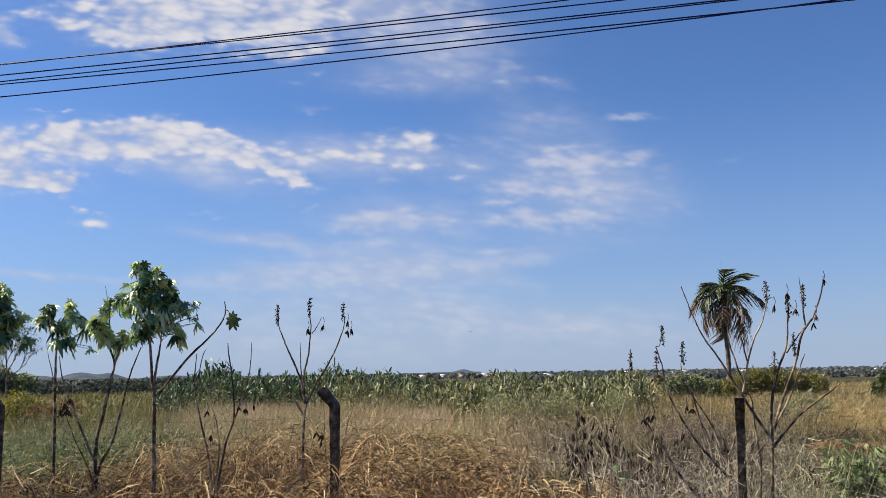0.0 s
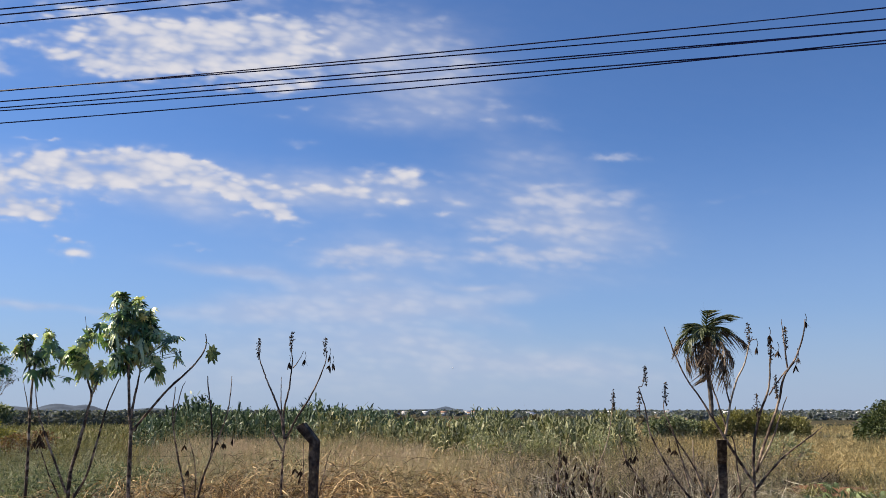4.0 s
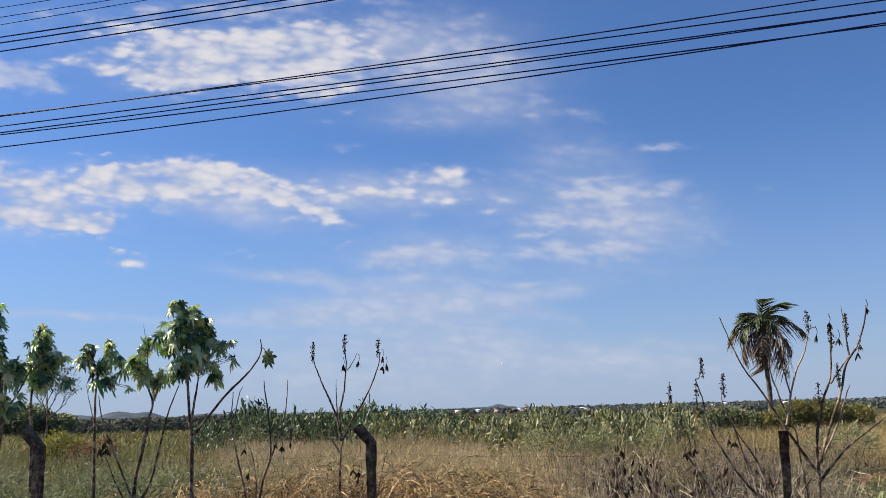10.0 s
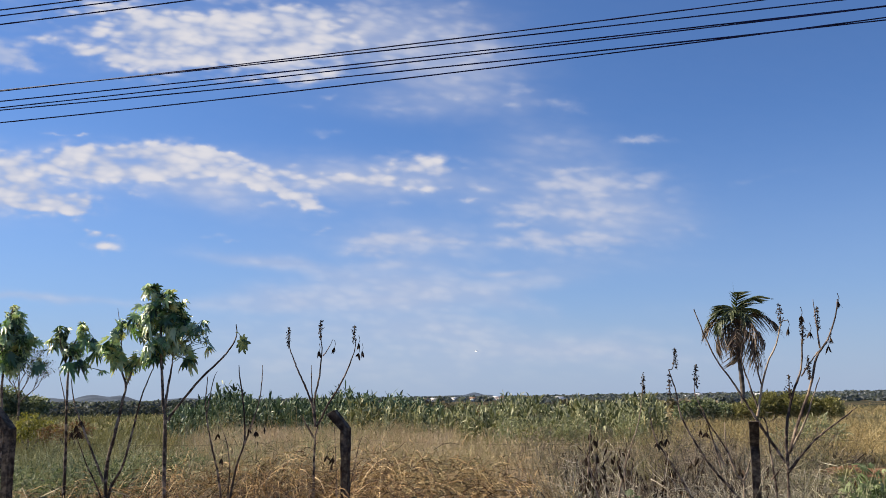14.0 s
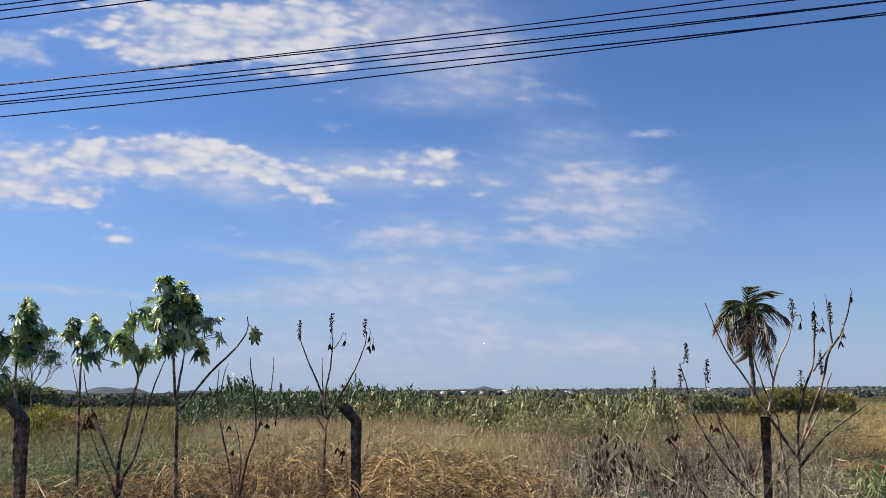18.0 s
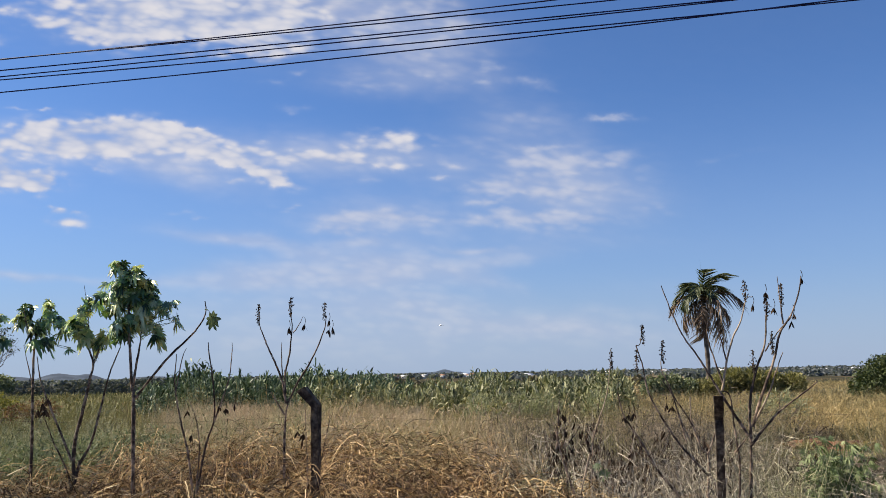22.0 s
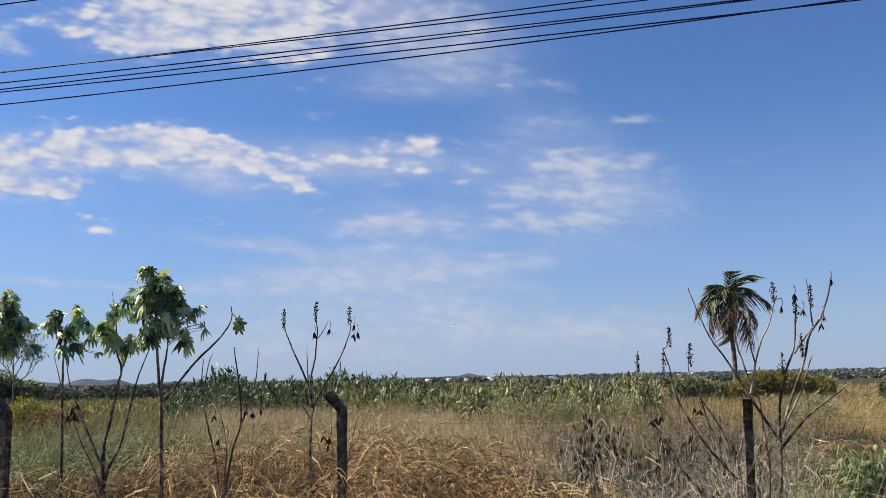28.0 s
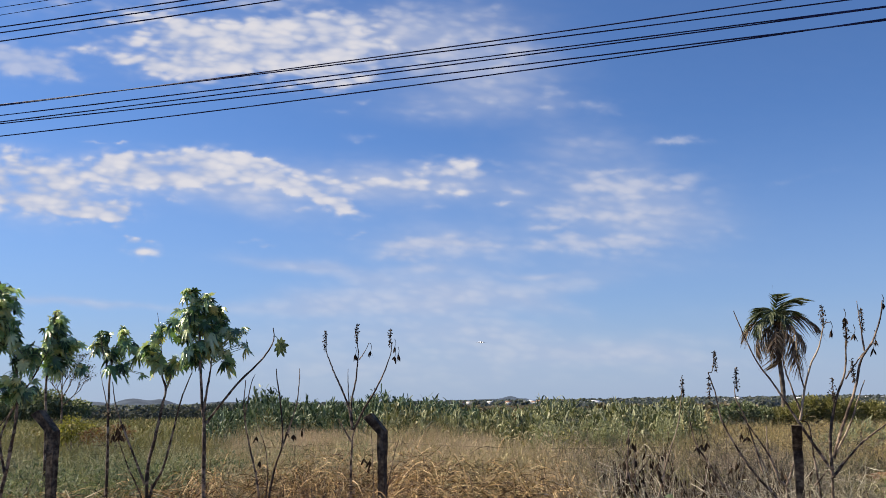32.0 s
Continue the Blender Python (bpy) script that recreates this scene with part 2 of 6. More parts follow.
def build_sky():
    n = Nodes(world.node_tree)
    sky = n.add("ShaderNodeTexSky", sky_type="NISHITA", sun_disc=False)
    sky.sun_elevation, sky.sun_rotation = radians(SUN_UP), radians(-SUN_SIDE)
    sky.altitude, sky.air_density, sky.dust_density, sky.ozone_density = 600, 1.0, 0.6, 2.2
    way = n.add("ShaderNodeSeparateXYZ")
    n.link(n.add("ShaderNodeTexCoord").outputs["Generated"], way.inputs[0])
    x, y, z = way.outputs
    ahead = n.math("MAXIMUM", y, 0.05)
    u, v = n.math("DIVIDE", x, ahead), n.math("DIVIDE", z, ahead)
    place = n.add("ShaderNodeCombineXYZ")
    n.link(u, place.inputs[0]), n.link(n.math("MULTIPLY", v, 1.9), place.inputs[1])
    flat = n.add("ShaderNodeCombineXYZ")
    n.link(u, flat.inputs[0]), n.link(n.math("MULTIPLY_ADD", u, 0.6, n.math("MULTIPLY", v, 4.6)), flat.inputs[1])

    def bent(vector, *bends):
        """Displaces a place by noise, so that edges fray."""
        for scale, much in bends:
            swirl = n.add("ShaderNodeTexNoise")
            n.link(vector, swirl.inputs["Vector"])
            swirl.inputs["Scale"].default_value, swirl.inputs["Detail"].default_value = scale, 3.0
            push = n.add("ShaderNodeVectorMath", operation="MULTIPLY_ADD")
            n.link(swirl.outputs["Color"], push.inputs[0])
            push.inputs[1].default_value, push.inputs[2].default_value = (much, much * 0.55, 0), (-much / 2, -much * 0.275, 0)
            total = n.add("ShaderNodeVectorMath", operation="ADD")
            n.link(vector, total.inputs[0]), n.link(push.outputs[0], total.inputs[1])
            vector = total.outputs[0]
        return vector

    def patches(where, rows):
        total = 0.0
        for cu, cv, a, b, slant, thick in rows:
            c, d, pair = math.cos(radians(slant)), math.sin(radians(slant)), []
            for row in ((c / a, d / a, -(cu * c + cv * d) / a), (-d / b, c / b, (cu * d - cv * c) / b)):
                q = n.add("ShaderNodeVectorMath", operation="DOT_PRODUCT")
                n.link(where, q.inputs[0])
                q.inputs[1].default_value = row
                pair.append(q.outputs["Value"])
            r2 = n.math("MULTIPLY_ADD", pair[0], pair[0], n.math("MULTIPLY", pair[1], pair[1]))
            total = n.math("MULTIPLY_ADD", n.math("POWER", 0.42, r2), thick, total)
        return n.math("MINIMUM", total, 1.3)

    def cells(slope, squash, scale):
        """Rounded cloudlets: distance to scattered centres, in a slanted and squashed sky."""
        spot = n.add("ShaderNodeCombineXYZ")
        n.link(u, spot.inputs[0])
        n.link(n.math("MULTIPLY_ADD", u, slope, n.math("MULTIPLY", v, squash)), spot.inputs[1])
        dots = n.add("ShaderNodeTexVoronoi", feature="SMOOTH_F1")
        n.link(bent(spot.outputs[0], (14.0, 0.03), (60.0, 0.006)), dots.inputs["Vector"])
        dots.inputs["Scale"].default_value, dots.inputs["Smoothness"].default_value = scale, 0.35
        return n.math("SUBTRACT", 0.46, dots.outputs["Distance"])

    raw = n.add("ShaderNodeCombineXYZ")
    n.link(n.math("SUBTRACT", u, 0.005), raw.inputs[0]), n.link(v, raw.inputs[1])
    raw.inputs[2].default_value = 1.0
    frayed = bent(raw.outputs[0], (16.0, 0.024), (60.0, 0.020))
    drawn = bent(raw.outputs[0], (6.0, 0.06), (24.0, 0.02))
    puffs = n.math("MULTIPLY_ADD", n.noise(place.outputs[0], 22.0, 5.0, 0.5, 0.3), 0.55,
                   n.math("MULTIPLY", n.noise(flat.outputs[0], 17.0, 5.0, 0.55, 0.3), 0.45))
    streaks = n.noise(flat.outputs[0], 9.0, 6.0, 0.55, 0.5)
    lumps = n.math("MULTIPLY_ADD", cells(0.1, 1.8, 25.0), 0.7, n.math("MULTIPLY", cells(0.35, 2.8, 36.0), 0.55))
    lumps = n.math("MULTIPLY_ADD", cells(0.15, 2.0, 62.0), 0.4, lumps)
    rough = n.math("MULTIPLY_ADD", n.math("SUBTRACT", puffs, 0.5), 1.7, n.math("MULTIPLY", lumps, 2.2))
    field = patches(frayed, UPPER_BANK + LEFT_BANK + LEFT_ARM)
    heavy = n.span(n.math("MULTIPLY_ADD", rough, n.math("MINIMUM", n.math("MULTIPLY", field, 1.3), 0.8), field), 0.05, 1.25)
    field = patches(frayed, UPPER_EDGE + CENTRE_BANK + SMALL_CLOUDS + HIGH_FLECKS)
    light = n.math("MULTIPLY", n.span(n.math("MULTIPLY_ADD", rough, n.math("MINIMUM", n.math("MULTIPLY", field, 0.9), 0.5), field), -0.05, 1.2), 0.66)
    banks = n.math("SUBTRACT", 1.0, n.math("MULTIPLY", n.math("SUBTRACT", 1.0, heavy), n.math("SUBTRACT", 1.0, light)))
    veil = patches(drawn, VEILS + LOW_VEILS + HALOES)
    thin = n.math("MULTIPLY", veil, n.math("MULTIPLY_ADD", n.math("ADD", streaks, n.math("MULTIPLY", lumps, 0.12)), 0.55, 0.62))
    thin = n.math("MULTIPLY", n.span(thin, -0.1, 1.2), 0.76)
    cover = n.math("SUBTRACT", 1.0, n.math("MULTIPLY", n.math("SUBTRACT", 1.0, banks), n.math("SUBTRACT", 1.0, thin)))
    shade = n.math("MULTIPLY", n.span(n.math("MULTIPLY_ADD", puffs, 0.5, lumps), -0.15, 0.6), n.span(heavy, 0.1, 0.8, 0.6, 1.0))
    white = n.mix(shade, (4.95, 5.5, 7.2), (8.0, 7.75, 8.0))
    haze = n.math("MULTIPLY", n.span(z, 0.33, -0.05), 0.71)
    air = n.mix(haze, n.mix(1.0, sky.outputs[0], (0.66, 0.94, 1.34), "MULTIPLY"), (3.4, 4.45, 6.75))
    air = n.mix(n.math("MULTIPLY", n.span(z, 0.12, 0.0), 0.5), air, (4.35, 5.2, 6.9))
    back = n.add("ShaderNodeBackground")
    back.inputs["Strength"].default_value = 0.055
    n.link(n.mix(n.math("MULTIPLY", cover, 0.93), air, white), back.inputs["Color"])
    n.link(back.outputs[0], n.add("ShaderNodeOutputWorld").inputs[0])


build_sky()
sun = new("sun", bpy.data.lights.new("sun", "SUN"))
sun.data.energy, sun.data.angle, sun.data.color = 5.0, radians(0.55), (1.0, 0.87, 0.68)
side, up = radians(SUN_SIDE), radians(SUN_UP)
sun.matrix_world = look((-30 * math.sin(side) * math.cos(up), 30 * math.cos(side) * math.cos(up), 30 * math.sin(up)), (0, 0, 0))


# ---- materials ----
def material(name, stops, rough=0.8, grain=8.0, relief=0.0, fine=60.0, through_light=0.0, island=True, metal=0.0, patch=None, spec=0.3, albedo=0.85):
    """A surface whose colour runs over stops, by piece and by a noise in metres. patch: a second set of colours for broad patches, and their size."""
    stops = [(p, tuple(c * albedo for c in colour)) for p, colour in stops]
    if patch:
        patch = ([(p, tuple(c * albedo for c in colour)) for p, colour in patch[0]], *patch[1:])
    mat = bpy.data.materials.new(name)
    mat.use_nodes = True
    n = Nodes(mat.node_tree)
    geo = n.add("ShaderNodeNewGeometry")
    spot = geo.outputs["Position"] if patch or not island else n.add("ShaderNodeTexCoord").outputs["Object"]
    coarse = n.noise(spot, grain, 5.0, 0.6)
    if island:
        own = n.add("ShaderNodeObjectInfo").outputs["Random"] if island == "object" else geo.outputs["Random Per Island"]
        place = n.math("MULTIPLY_ADD", coarse, 0.35, n.math("MULTIPLY", own, 0.8 if island != "object" else 0.95))
        place = n.math("SUBTRACT", place, 0.08)
    else:
        info = n.add("ShaderNodeObjectInfo")
        place = n.math("ADD", n.span(coarse, 0.3, 0.7), n.math("MULTIPLY_ADD", info.outputs["Random"], 0.3, -0.15))
    colour = n.ramp(place, stops)
    if patch:
        others, size, low, high = patch
        colour = n.mix(n.span(n.noise(geo.outputs["Position"], size, 3.0, 0.55), low, high), colour, n.ramp(place, others))
    small = n.noise(spot, fine, 3.0, 0.6)
    colour = n.mix(n.math("MULTIPLY", n.span(small, 0.45, 0.75), 0.35), colour, n.mix(1.0, colour, (0.55, 0.52, 0.5), "MULTIPLY"))
    shader = n.add("ShaderNodeBsdfPrincipled")
    n.link(colour, shader.inputs["Base Color"])
    n.link(n.math("MULTIPLY_ADD", small, 0.25, rough - 0.12, clamp=True), shader.inputs["Roughness"])
    shader.inputs["Metallic"].default_value = metal
    shader.inputs["Specular IOR Level"].default_value = spec
    if relief:
        bump = n.add("ShaderNodeBump")
        bump.inputs["Strength"].default_value, bump.inputs["Distance"].default_value = 0.7, relief
        n.link(small, bump.inputs["Height"])
        n.link(bump.outputs[0], shader.inputs["Normal"])
    surface = shader.outputs[0]
    if through_light:
        thin, both = n.add("ShaderNodeBsdfTranslucent"), n.add("ShaderNodeMixShader")
        n.link(n.mix(1.0, colour, (1.1, 1.15, 0.7), "MULTIPLY"), thin.inputs[0])
        both.inputs[0].default_value = through_light
        n.link(surface, both.inputs[1]), n.link(thin.outputs[0], both.inputs[2])
        surface = both.outputs[0]
    n.link(surface, n.add("ShaderNodeOutputMaterial").inputs[0])
    return mat


def glow(name, colour, strength):
    mat = bpy.data.materials.new(name)
    mat.use_nodes = True
    n = Nodes(mat.node_tree)
    lamp = n.add("ShaderNodeEmission")
    lamp.inputs[0].default_value, lamp.inputs[1].default_value = (*colour, 1.0), strength
    n.link(lamp.outputs[0], n.add("ShaderNodeOutputMaterial").inputs[0])
    return mat


SOIL = material("dry_soil", [(0.2, (0.034, 0.021, 0.012)), (0.5, (0.08, 0.052, 0.03)), (0.8, (0.15, 0.10, 0.06))], 0.95, 0.9, 0.02, 14.0, island=False,
                patch=([(0.2, (0.07, 0.075, 0.032)), (0.8, (0.16, 0.14, 0.07))], 0.06, 0.45, 0.6))
SCRUBLAND = material("scrubland", [(0.2, (0.034, 0.040, 0.030)), (0.5, (0.055, 0.055, 0.040)), (0.8, (0.095, 0.08, 0.055))], 1.0, 0.02, 0, 0.25, island=False, spec=0.0)
RED_SOIL = material("red_soil", [(0.2, (0.07, 0.035, 0.018)), (0.8, (0.22, 0.112, 0.056))], 0.95, 2.5, 0.03, 25.0, island=False)
LEFT_HERB = material("grey_green_herb", [(0.0, (0.035, 0.038, 0.020)), (0.4, (0.19, 0.185, 0.109)), (0.8, (0.45, 0.42, 0.269)), (1.0, (0.70, 0.64, 0.420))], 0.85, 1.3, 0, 25.0, 0.06,
                     albedo=1.22, patch=([(0.1, (0.035, 0.05, 0.018)), (0.5, (0.19, 0.215, 0.101)), (0.9, (0.46, 0.45, 0.260))], 0.5, 0.45, 0.6))
# The near-black stops put shade between strands into the straw's own colour.
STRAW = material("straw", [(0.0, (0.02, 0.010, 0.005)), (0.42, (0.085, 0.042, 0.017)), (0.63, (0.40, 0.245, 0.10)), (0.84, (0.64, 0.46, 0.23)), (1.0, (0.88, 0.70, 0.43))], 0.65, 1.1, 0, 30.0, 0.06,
                 albedo=1.03, patch=([(0.1, (0.035, 0.035, 0.014)), (0.4, (0.12, 0.10, 0.045)), (0.65, (0.40, 0.32, 0.15)), (0.95, (0.62, 0.5, 0.28))], 0.55, 0.48, 0.68))
FLUFF = material("seeding_grass", [(0.0, (0.26, 0.19, 0.120)), (0.4, (0.50, 0.385, 0.258)), (1.0, (0.66, 0.53, 0.377))], 0.8, 0.6, 0, 20.0, 0.09,
                 albedo=1.08, patch=([(0.1, (0.17, 0.15, 0.064)), (0.5, (0.36, 0.31, 0.156)), (0.9, (0.54, 0.46, 0.267))], 0.42, 0.48, 0.6))
BLEACHED = material("bleached_stalk", [(0.0, (0.50, 0.38, 0.22)), (1.0, (0.80, 0.70, 0.50))], 0.6, 3.0, 0, 30.0, 0.1)
GREY_HERB = material("withered_herb", [(0.0, (0.05, 0.04, 0.029)), (0.35, (0.27, 0.23, 0.176)), (0.75, (0.52, 0.465, 0.370)), (1.0, (0.76, 0.70, 0.550))], 0.85, 1.3, 0, 25.0, 0.05,
                     albedo=1.0, patch=([(0.1, (0.05, 0.06, 0.026)), (0.5, (0.24, 0.25, 0.129)), (0.9, (0.52, 0.49, 0.310))], 0.7, 0.5, 0.65))
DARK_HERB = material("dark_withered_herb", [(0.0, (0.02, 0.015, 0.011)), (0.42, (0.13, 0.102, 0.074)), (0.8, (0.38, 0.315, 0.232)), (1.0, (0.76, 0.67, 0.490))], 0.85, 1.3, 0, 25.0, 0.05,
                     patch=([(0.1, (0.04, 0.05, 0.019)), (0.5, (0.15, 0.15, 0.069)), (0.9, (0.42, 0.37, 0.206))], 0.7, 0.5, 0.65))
GREEN_GRASS = material("yellow_green_grass", [(0.0, (0.06, 0.07, 0.018)), (0.5, (0.23, 0.22, 0.077)), (1.0, (0.48, 0.43, 0.198))], 0.75, 0.4, 0, 18.0, 0.09,
                       albedo=0.95, patch=([(0.1, (0.20, 0.12, 0.045)), (0.9, (0.44, 0.31, 0.135))], 0.3, 0.55, 0.7))
GOLD_GRASS = material("golden_grass", [(0.0, (0.16, 0.11, 0.04)), (0.5, (0.48, 0.355, 0.155)), (1.0, (0.74, 0.60, 0.33))], 0.75, 0.4, 0, 18.0, 0.09,
                      albedo=0.92, patch=([(0.1, (0.07, 0.07, 0.03)), (0.5, (0.22, 0.19, 0.09)), (0.9, (0.42, 0.36, 0.18))], 0.45, 0.42, 0.58))
REED = material("reed_leaf", [(0.0, (0.04, 0.05, 0.02)), (0.4, (0.15, 0.175, 0.08)), (0.75, (0.44, 0.45, 0.26)), (1.0, (0.76, 0.70, 0.48))], 0.55, 0.5, 0, 12.0, 0.15,
                patch=([(0.0, (0.13, 0.13, 0.05)), (0.5, (0.36, 0.33, 0.15)), (1.0, (0.62, 0.53, 0.30))], 0.14, 0.48, 0.62))
REED_DARK = material("blue_green_reed_leaf", [(0.0, (0.016, 0.034, 0.018)), (0.4, (0.075, 0.12, 0.065)), (0.8, (0.22, 0.29, 0.17)), (1.0, (0.50, 0.52, 0.34))], 0.5, 0.5, 0, 12.0, 0.12)
REED_FOOT = material("yellowing_reed", [(0.0, (0.14, 0.12, 0.05)), (0.5, (0.44, 0.37, 0.18)), (1.0, (0.72, 0.61, 0.37))], 0.7, 0.5, 0, 12.0, 0.12)
BARK = material("castor_bark", [(0.2, (0.06, 0.042, 0.03)), (0.5, (0.15, 0.11, 0.08)), (0.8, (0.36, 0.28, 0.21))], 0.8, 14.0, 0.004, 70.0, island=False)
TWIG = material("dead_twig_bark", [(0.2, (0.06, 0.042, 0.032)), (0.5, (0.15, 0.108, 0.08)), (0.8, (0.38, 0.285, 0.21))], 0.85, 12.0, 0.003, 80.0, island=False)
PALE_TWIG = material("bleached_twig_bark", [(0.2, (0.22, 0.16, 0.11)), (0.8, (0.48, 0.38, 0.28))], 0.85, 12.0, 0.003, 80.0, island=False)
# Random leaf tones include painted shade at the dark end, highlights at the pale.
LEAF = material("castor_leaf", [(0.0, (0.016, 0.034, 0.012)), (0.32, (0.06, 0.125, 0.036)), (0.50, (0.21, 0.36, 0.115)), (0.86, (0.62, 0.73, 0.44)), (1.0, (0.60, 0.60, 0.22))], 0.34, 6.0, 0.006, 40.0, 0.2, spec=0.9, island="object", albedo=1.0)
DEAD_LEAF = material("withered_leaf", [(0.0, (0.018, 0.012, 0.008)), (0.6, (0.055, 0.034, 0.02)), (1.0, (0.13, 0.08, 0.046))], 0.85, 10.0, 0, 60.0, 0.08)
SEED = material("dried_seed_head", [(0.0, (0.03, 0.024, 0.02)), (1.0, (0.12, 0.085, 0.06))], 0.85, 20.0, 0, 90.0)
FROND = material("palm_leaflet", [(0.0, (0.03, 0.045, 0.02)), (0.5, (0.08, 0.105, 0.045)), (1.0, (0.24, 0.26, 0.14))], 0.5, 0.8, 0, 9.0, 0.2, spec=0.5)
OLD_FROND = material("dead_palm_leaflet", [(0.0, (0.06, 0.042, 0.03)), (0.6, (0.19, 0.135, 0.095)), (1.0, (0.46, 0.37, 0.28))], 0.8, 0.8, 0, 9.0, 0.15)
PALM_BARK = material("palm_bark", [(0.2, (0.09, 0.072, 0.055)), (0.8, (0.22, 0.185, 0.15))], 0.9, 3.0, 0.02, 12.0, island=False)
BUSH = material("bush_leaf", [(0.0, (0.025, 0.04, 0.014)), (0.5, (0.06, 0.085, 0.028)), (1.0, (0.13, 0.15, 0.05))], 0.6, 0.8, 0, 9.0, 0.15)
GREY_BUSH = material("grey_green_bush_leaf", [(0.0, (0.055, 0.075, 0.04)), (0.5, (0.19, 0.23, 0.125)), (1.0, (0.42, 0.45, 0.29))], 0.6, 0.8, 0, 9.0, 0.25)
PALE_SHRUB = material("pale_shrub_leaf", [(0.0, (0.12, 0.14, 0.07)), (0.5, (0.32, 0.34, 0.20)), (1.0, (0.55, 0.54, 0.37))], 0.7, 0.8, 0, 9.0, 0.3)
OLIVE = material("olive_bush_leaf", [(0.0, (0.08, 0.085, 0.028)), (0.5, (0.25, 0.24, 0.095)), (1.0, (0.50, 0.46, 0.22))], 0.65, 0.8, 0, 9.0, 0.3)
YELLOW = material("yellowing_leaf", [(0.0, (0.08, 0.09, 0.022)), (0.5, (0.24, 0.23, 0.05)), (1.0, (0.46, 0.42, 0.12))], 0.65, 0.8, 0, 9.0, 0.4)
WEED = material("weed_leaf", [(0.0, (0.035, 0.06, 0.025)), (0.5, (0.16, 0.22, 0.09)), (1.0, (0.40, 0.46, 0.25))], 0.55, 3.0, 0, 25.0, 0.25)
RUST = material("rusty_shrub_leaf", [(0.0, (0.12, 0.065, 0.03)), (1.0, (0.34, 0.2, 0.1))], 0.8, 2.0, 0, 20.0, 0.2)
# Foliage greyed and lightened to carry the haze of distance in its colour.
FAR_TREES = material("haze_tinted_foliage", [(0.0, (0.10, 0.12, 0.13)), (0.6, (0.19, 0.21, 0.22)), (1.0, (0.30, 0.32, 0.32))], 0.9, 0.05, 0, 0.8, 0.3)
SLATE_SCRUB = material("slate_scrub_leaf", [(0.0, (0.06, 0.072, 0.07)), (1.0, (0.135, 0.15, 0.14))], 1.0, 0.03, 0, 0.8, 0.15, spec=0.05)
OLIVE_SCRUB = material("dry_scrub_leaf", [(0.0, (0.09, 0.085, 0.06)), (0.5, (0.20, 0.175, 0.12)), (1.0, (0.33, 0.28, 0.19))], 0.9, 0.05, 0, 0.8, 0.25)
# The blue cast is distance haze painted into the hillside's colour.
FAR_HILL = material("haze_tinted_hillside", [(0.2, (0.042, 0.064, 0.10)), (0.8, (0.064, 0.09, 0.132))], 0.95, 0.02, 0, 0.2, island=False)
CONCRETE = material("weathered_concrete", [(0.1, (0.025, 0.016, 0.011)), (0.6, (0.078, 0.059, 0.043)), (1.0, (0.18, 0.14, 0.10))], 0.9, 16.0, 0.006, 45.0, island=False)
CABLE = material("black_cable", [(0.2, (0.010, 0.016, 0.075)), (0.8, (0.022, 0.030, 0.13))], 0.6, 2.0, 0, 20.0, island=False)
WIRE = material("rusted_wire", [(0.2, (0.04, 0.026, 0.02)), (0.8, (0.10, 0.075, 0.06))], 0.8, 9.0, 0, 60.0, island=False, metal=0.5)
PLASTER = material("pale_plaster", [(0.2, (0.62, 0.60, 0.57)), (0.8, (0.82, 0.80, 0.77))], 0.9, 0.4, 0, 3.0, island=False, albedo=1.0)
CLAY = material("clay_roof", [(0.2, (0.30, 0.16, 0.10)), (0.8, (0.48, 0.29, 0.2))], 0.9, 0.5, 0, 3.0, island=False)
METAL_ROOF = material("pale_sheet_roof", [(0.2, (0.60, 0.61, 0.62)), (0.8, (0.80, 0.80, 0.80))], 0.5, 0.4, 0, 3.0, island=False, albedo=1.0)
GLASS_DARK = material("dark_window", [(0.2, (0.03, 0.035, 0.045)), (0.8, (0.06, 0.07, 0.085))], 0.2, 2.0, 0, 8.0, island=False)
WHITE_PAINT = material("white_aircraft_paint", [(0.2, (0.74, 0.75, 0.77)), (0.8, (0.82, 0.82, 0.83))], 0.3, 0.5, 0, 3.0, island=False, spec=0.6, albedo=1.0)
GREY_PAINT = material("grey_aircraft_paint", [(0.2, (0.10, 0.11, 0.14)), (0.8, (0.16, 0.17, 0.2))], 0.4, 0.5, 0, 3.0, island=False)
LAMP = glow("landing_light", (1.0, 0.97, 0.9), 9.0)


# ---- building helpers ----
def mesh_of(name, pieces, mat, smooth=False):
    """One mesh out of (vertices, faces) pieces."""
    mesh, verts, loops, sizes, base = bpy.data.meshes.new(name), [], [], [], 0
    for v, f in pieces:
        verts.append(np.asarray(v, dtype=np.float32).reshape(-1, 3))
        if isinstance(f, np.ndarray):
            loops.append((f + base).ravel()), sizes.append(np.full(len(f), f.shape[1]))
        else:
            for face in f:
                loops.append(np.array(face) + base), sizes.append(np.array([len(face)]))
        base += len(verts[-1])
    verts, loops, sizes = np.concatenate(verts), np.concatenate(loops).astype(np.int32), np.concatenate(sizes).astype(np.int32)
    mesh.vertices.add(len(verts)), mesh.loops.add(len(loops)), mesh.polygons.add(len(sizes))
    mesh.vertices.foreach_set("co", verts.ravel())
    mesh.loops.foreach_set("vertex_index", loops)
    mesh.polygons.foreach_set("loop_start", np.concatenate(([0], np.cumsum(sizes)[:-1])).astype(np.int32))
    mesh.polygons.foreach_set("loop_total", sizes)
    mesh.update(calc_edges=True)
    mesh.validate()
    if smooth:
        mesh.polygons.foreach_set("use_smooth", np.ones(len(sizes), dtype=bool))
    mesh.materials.append(mat)
    return mesh


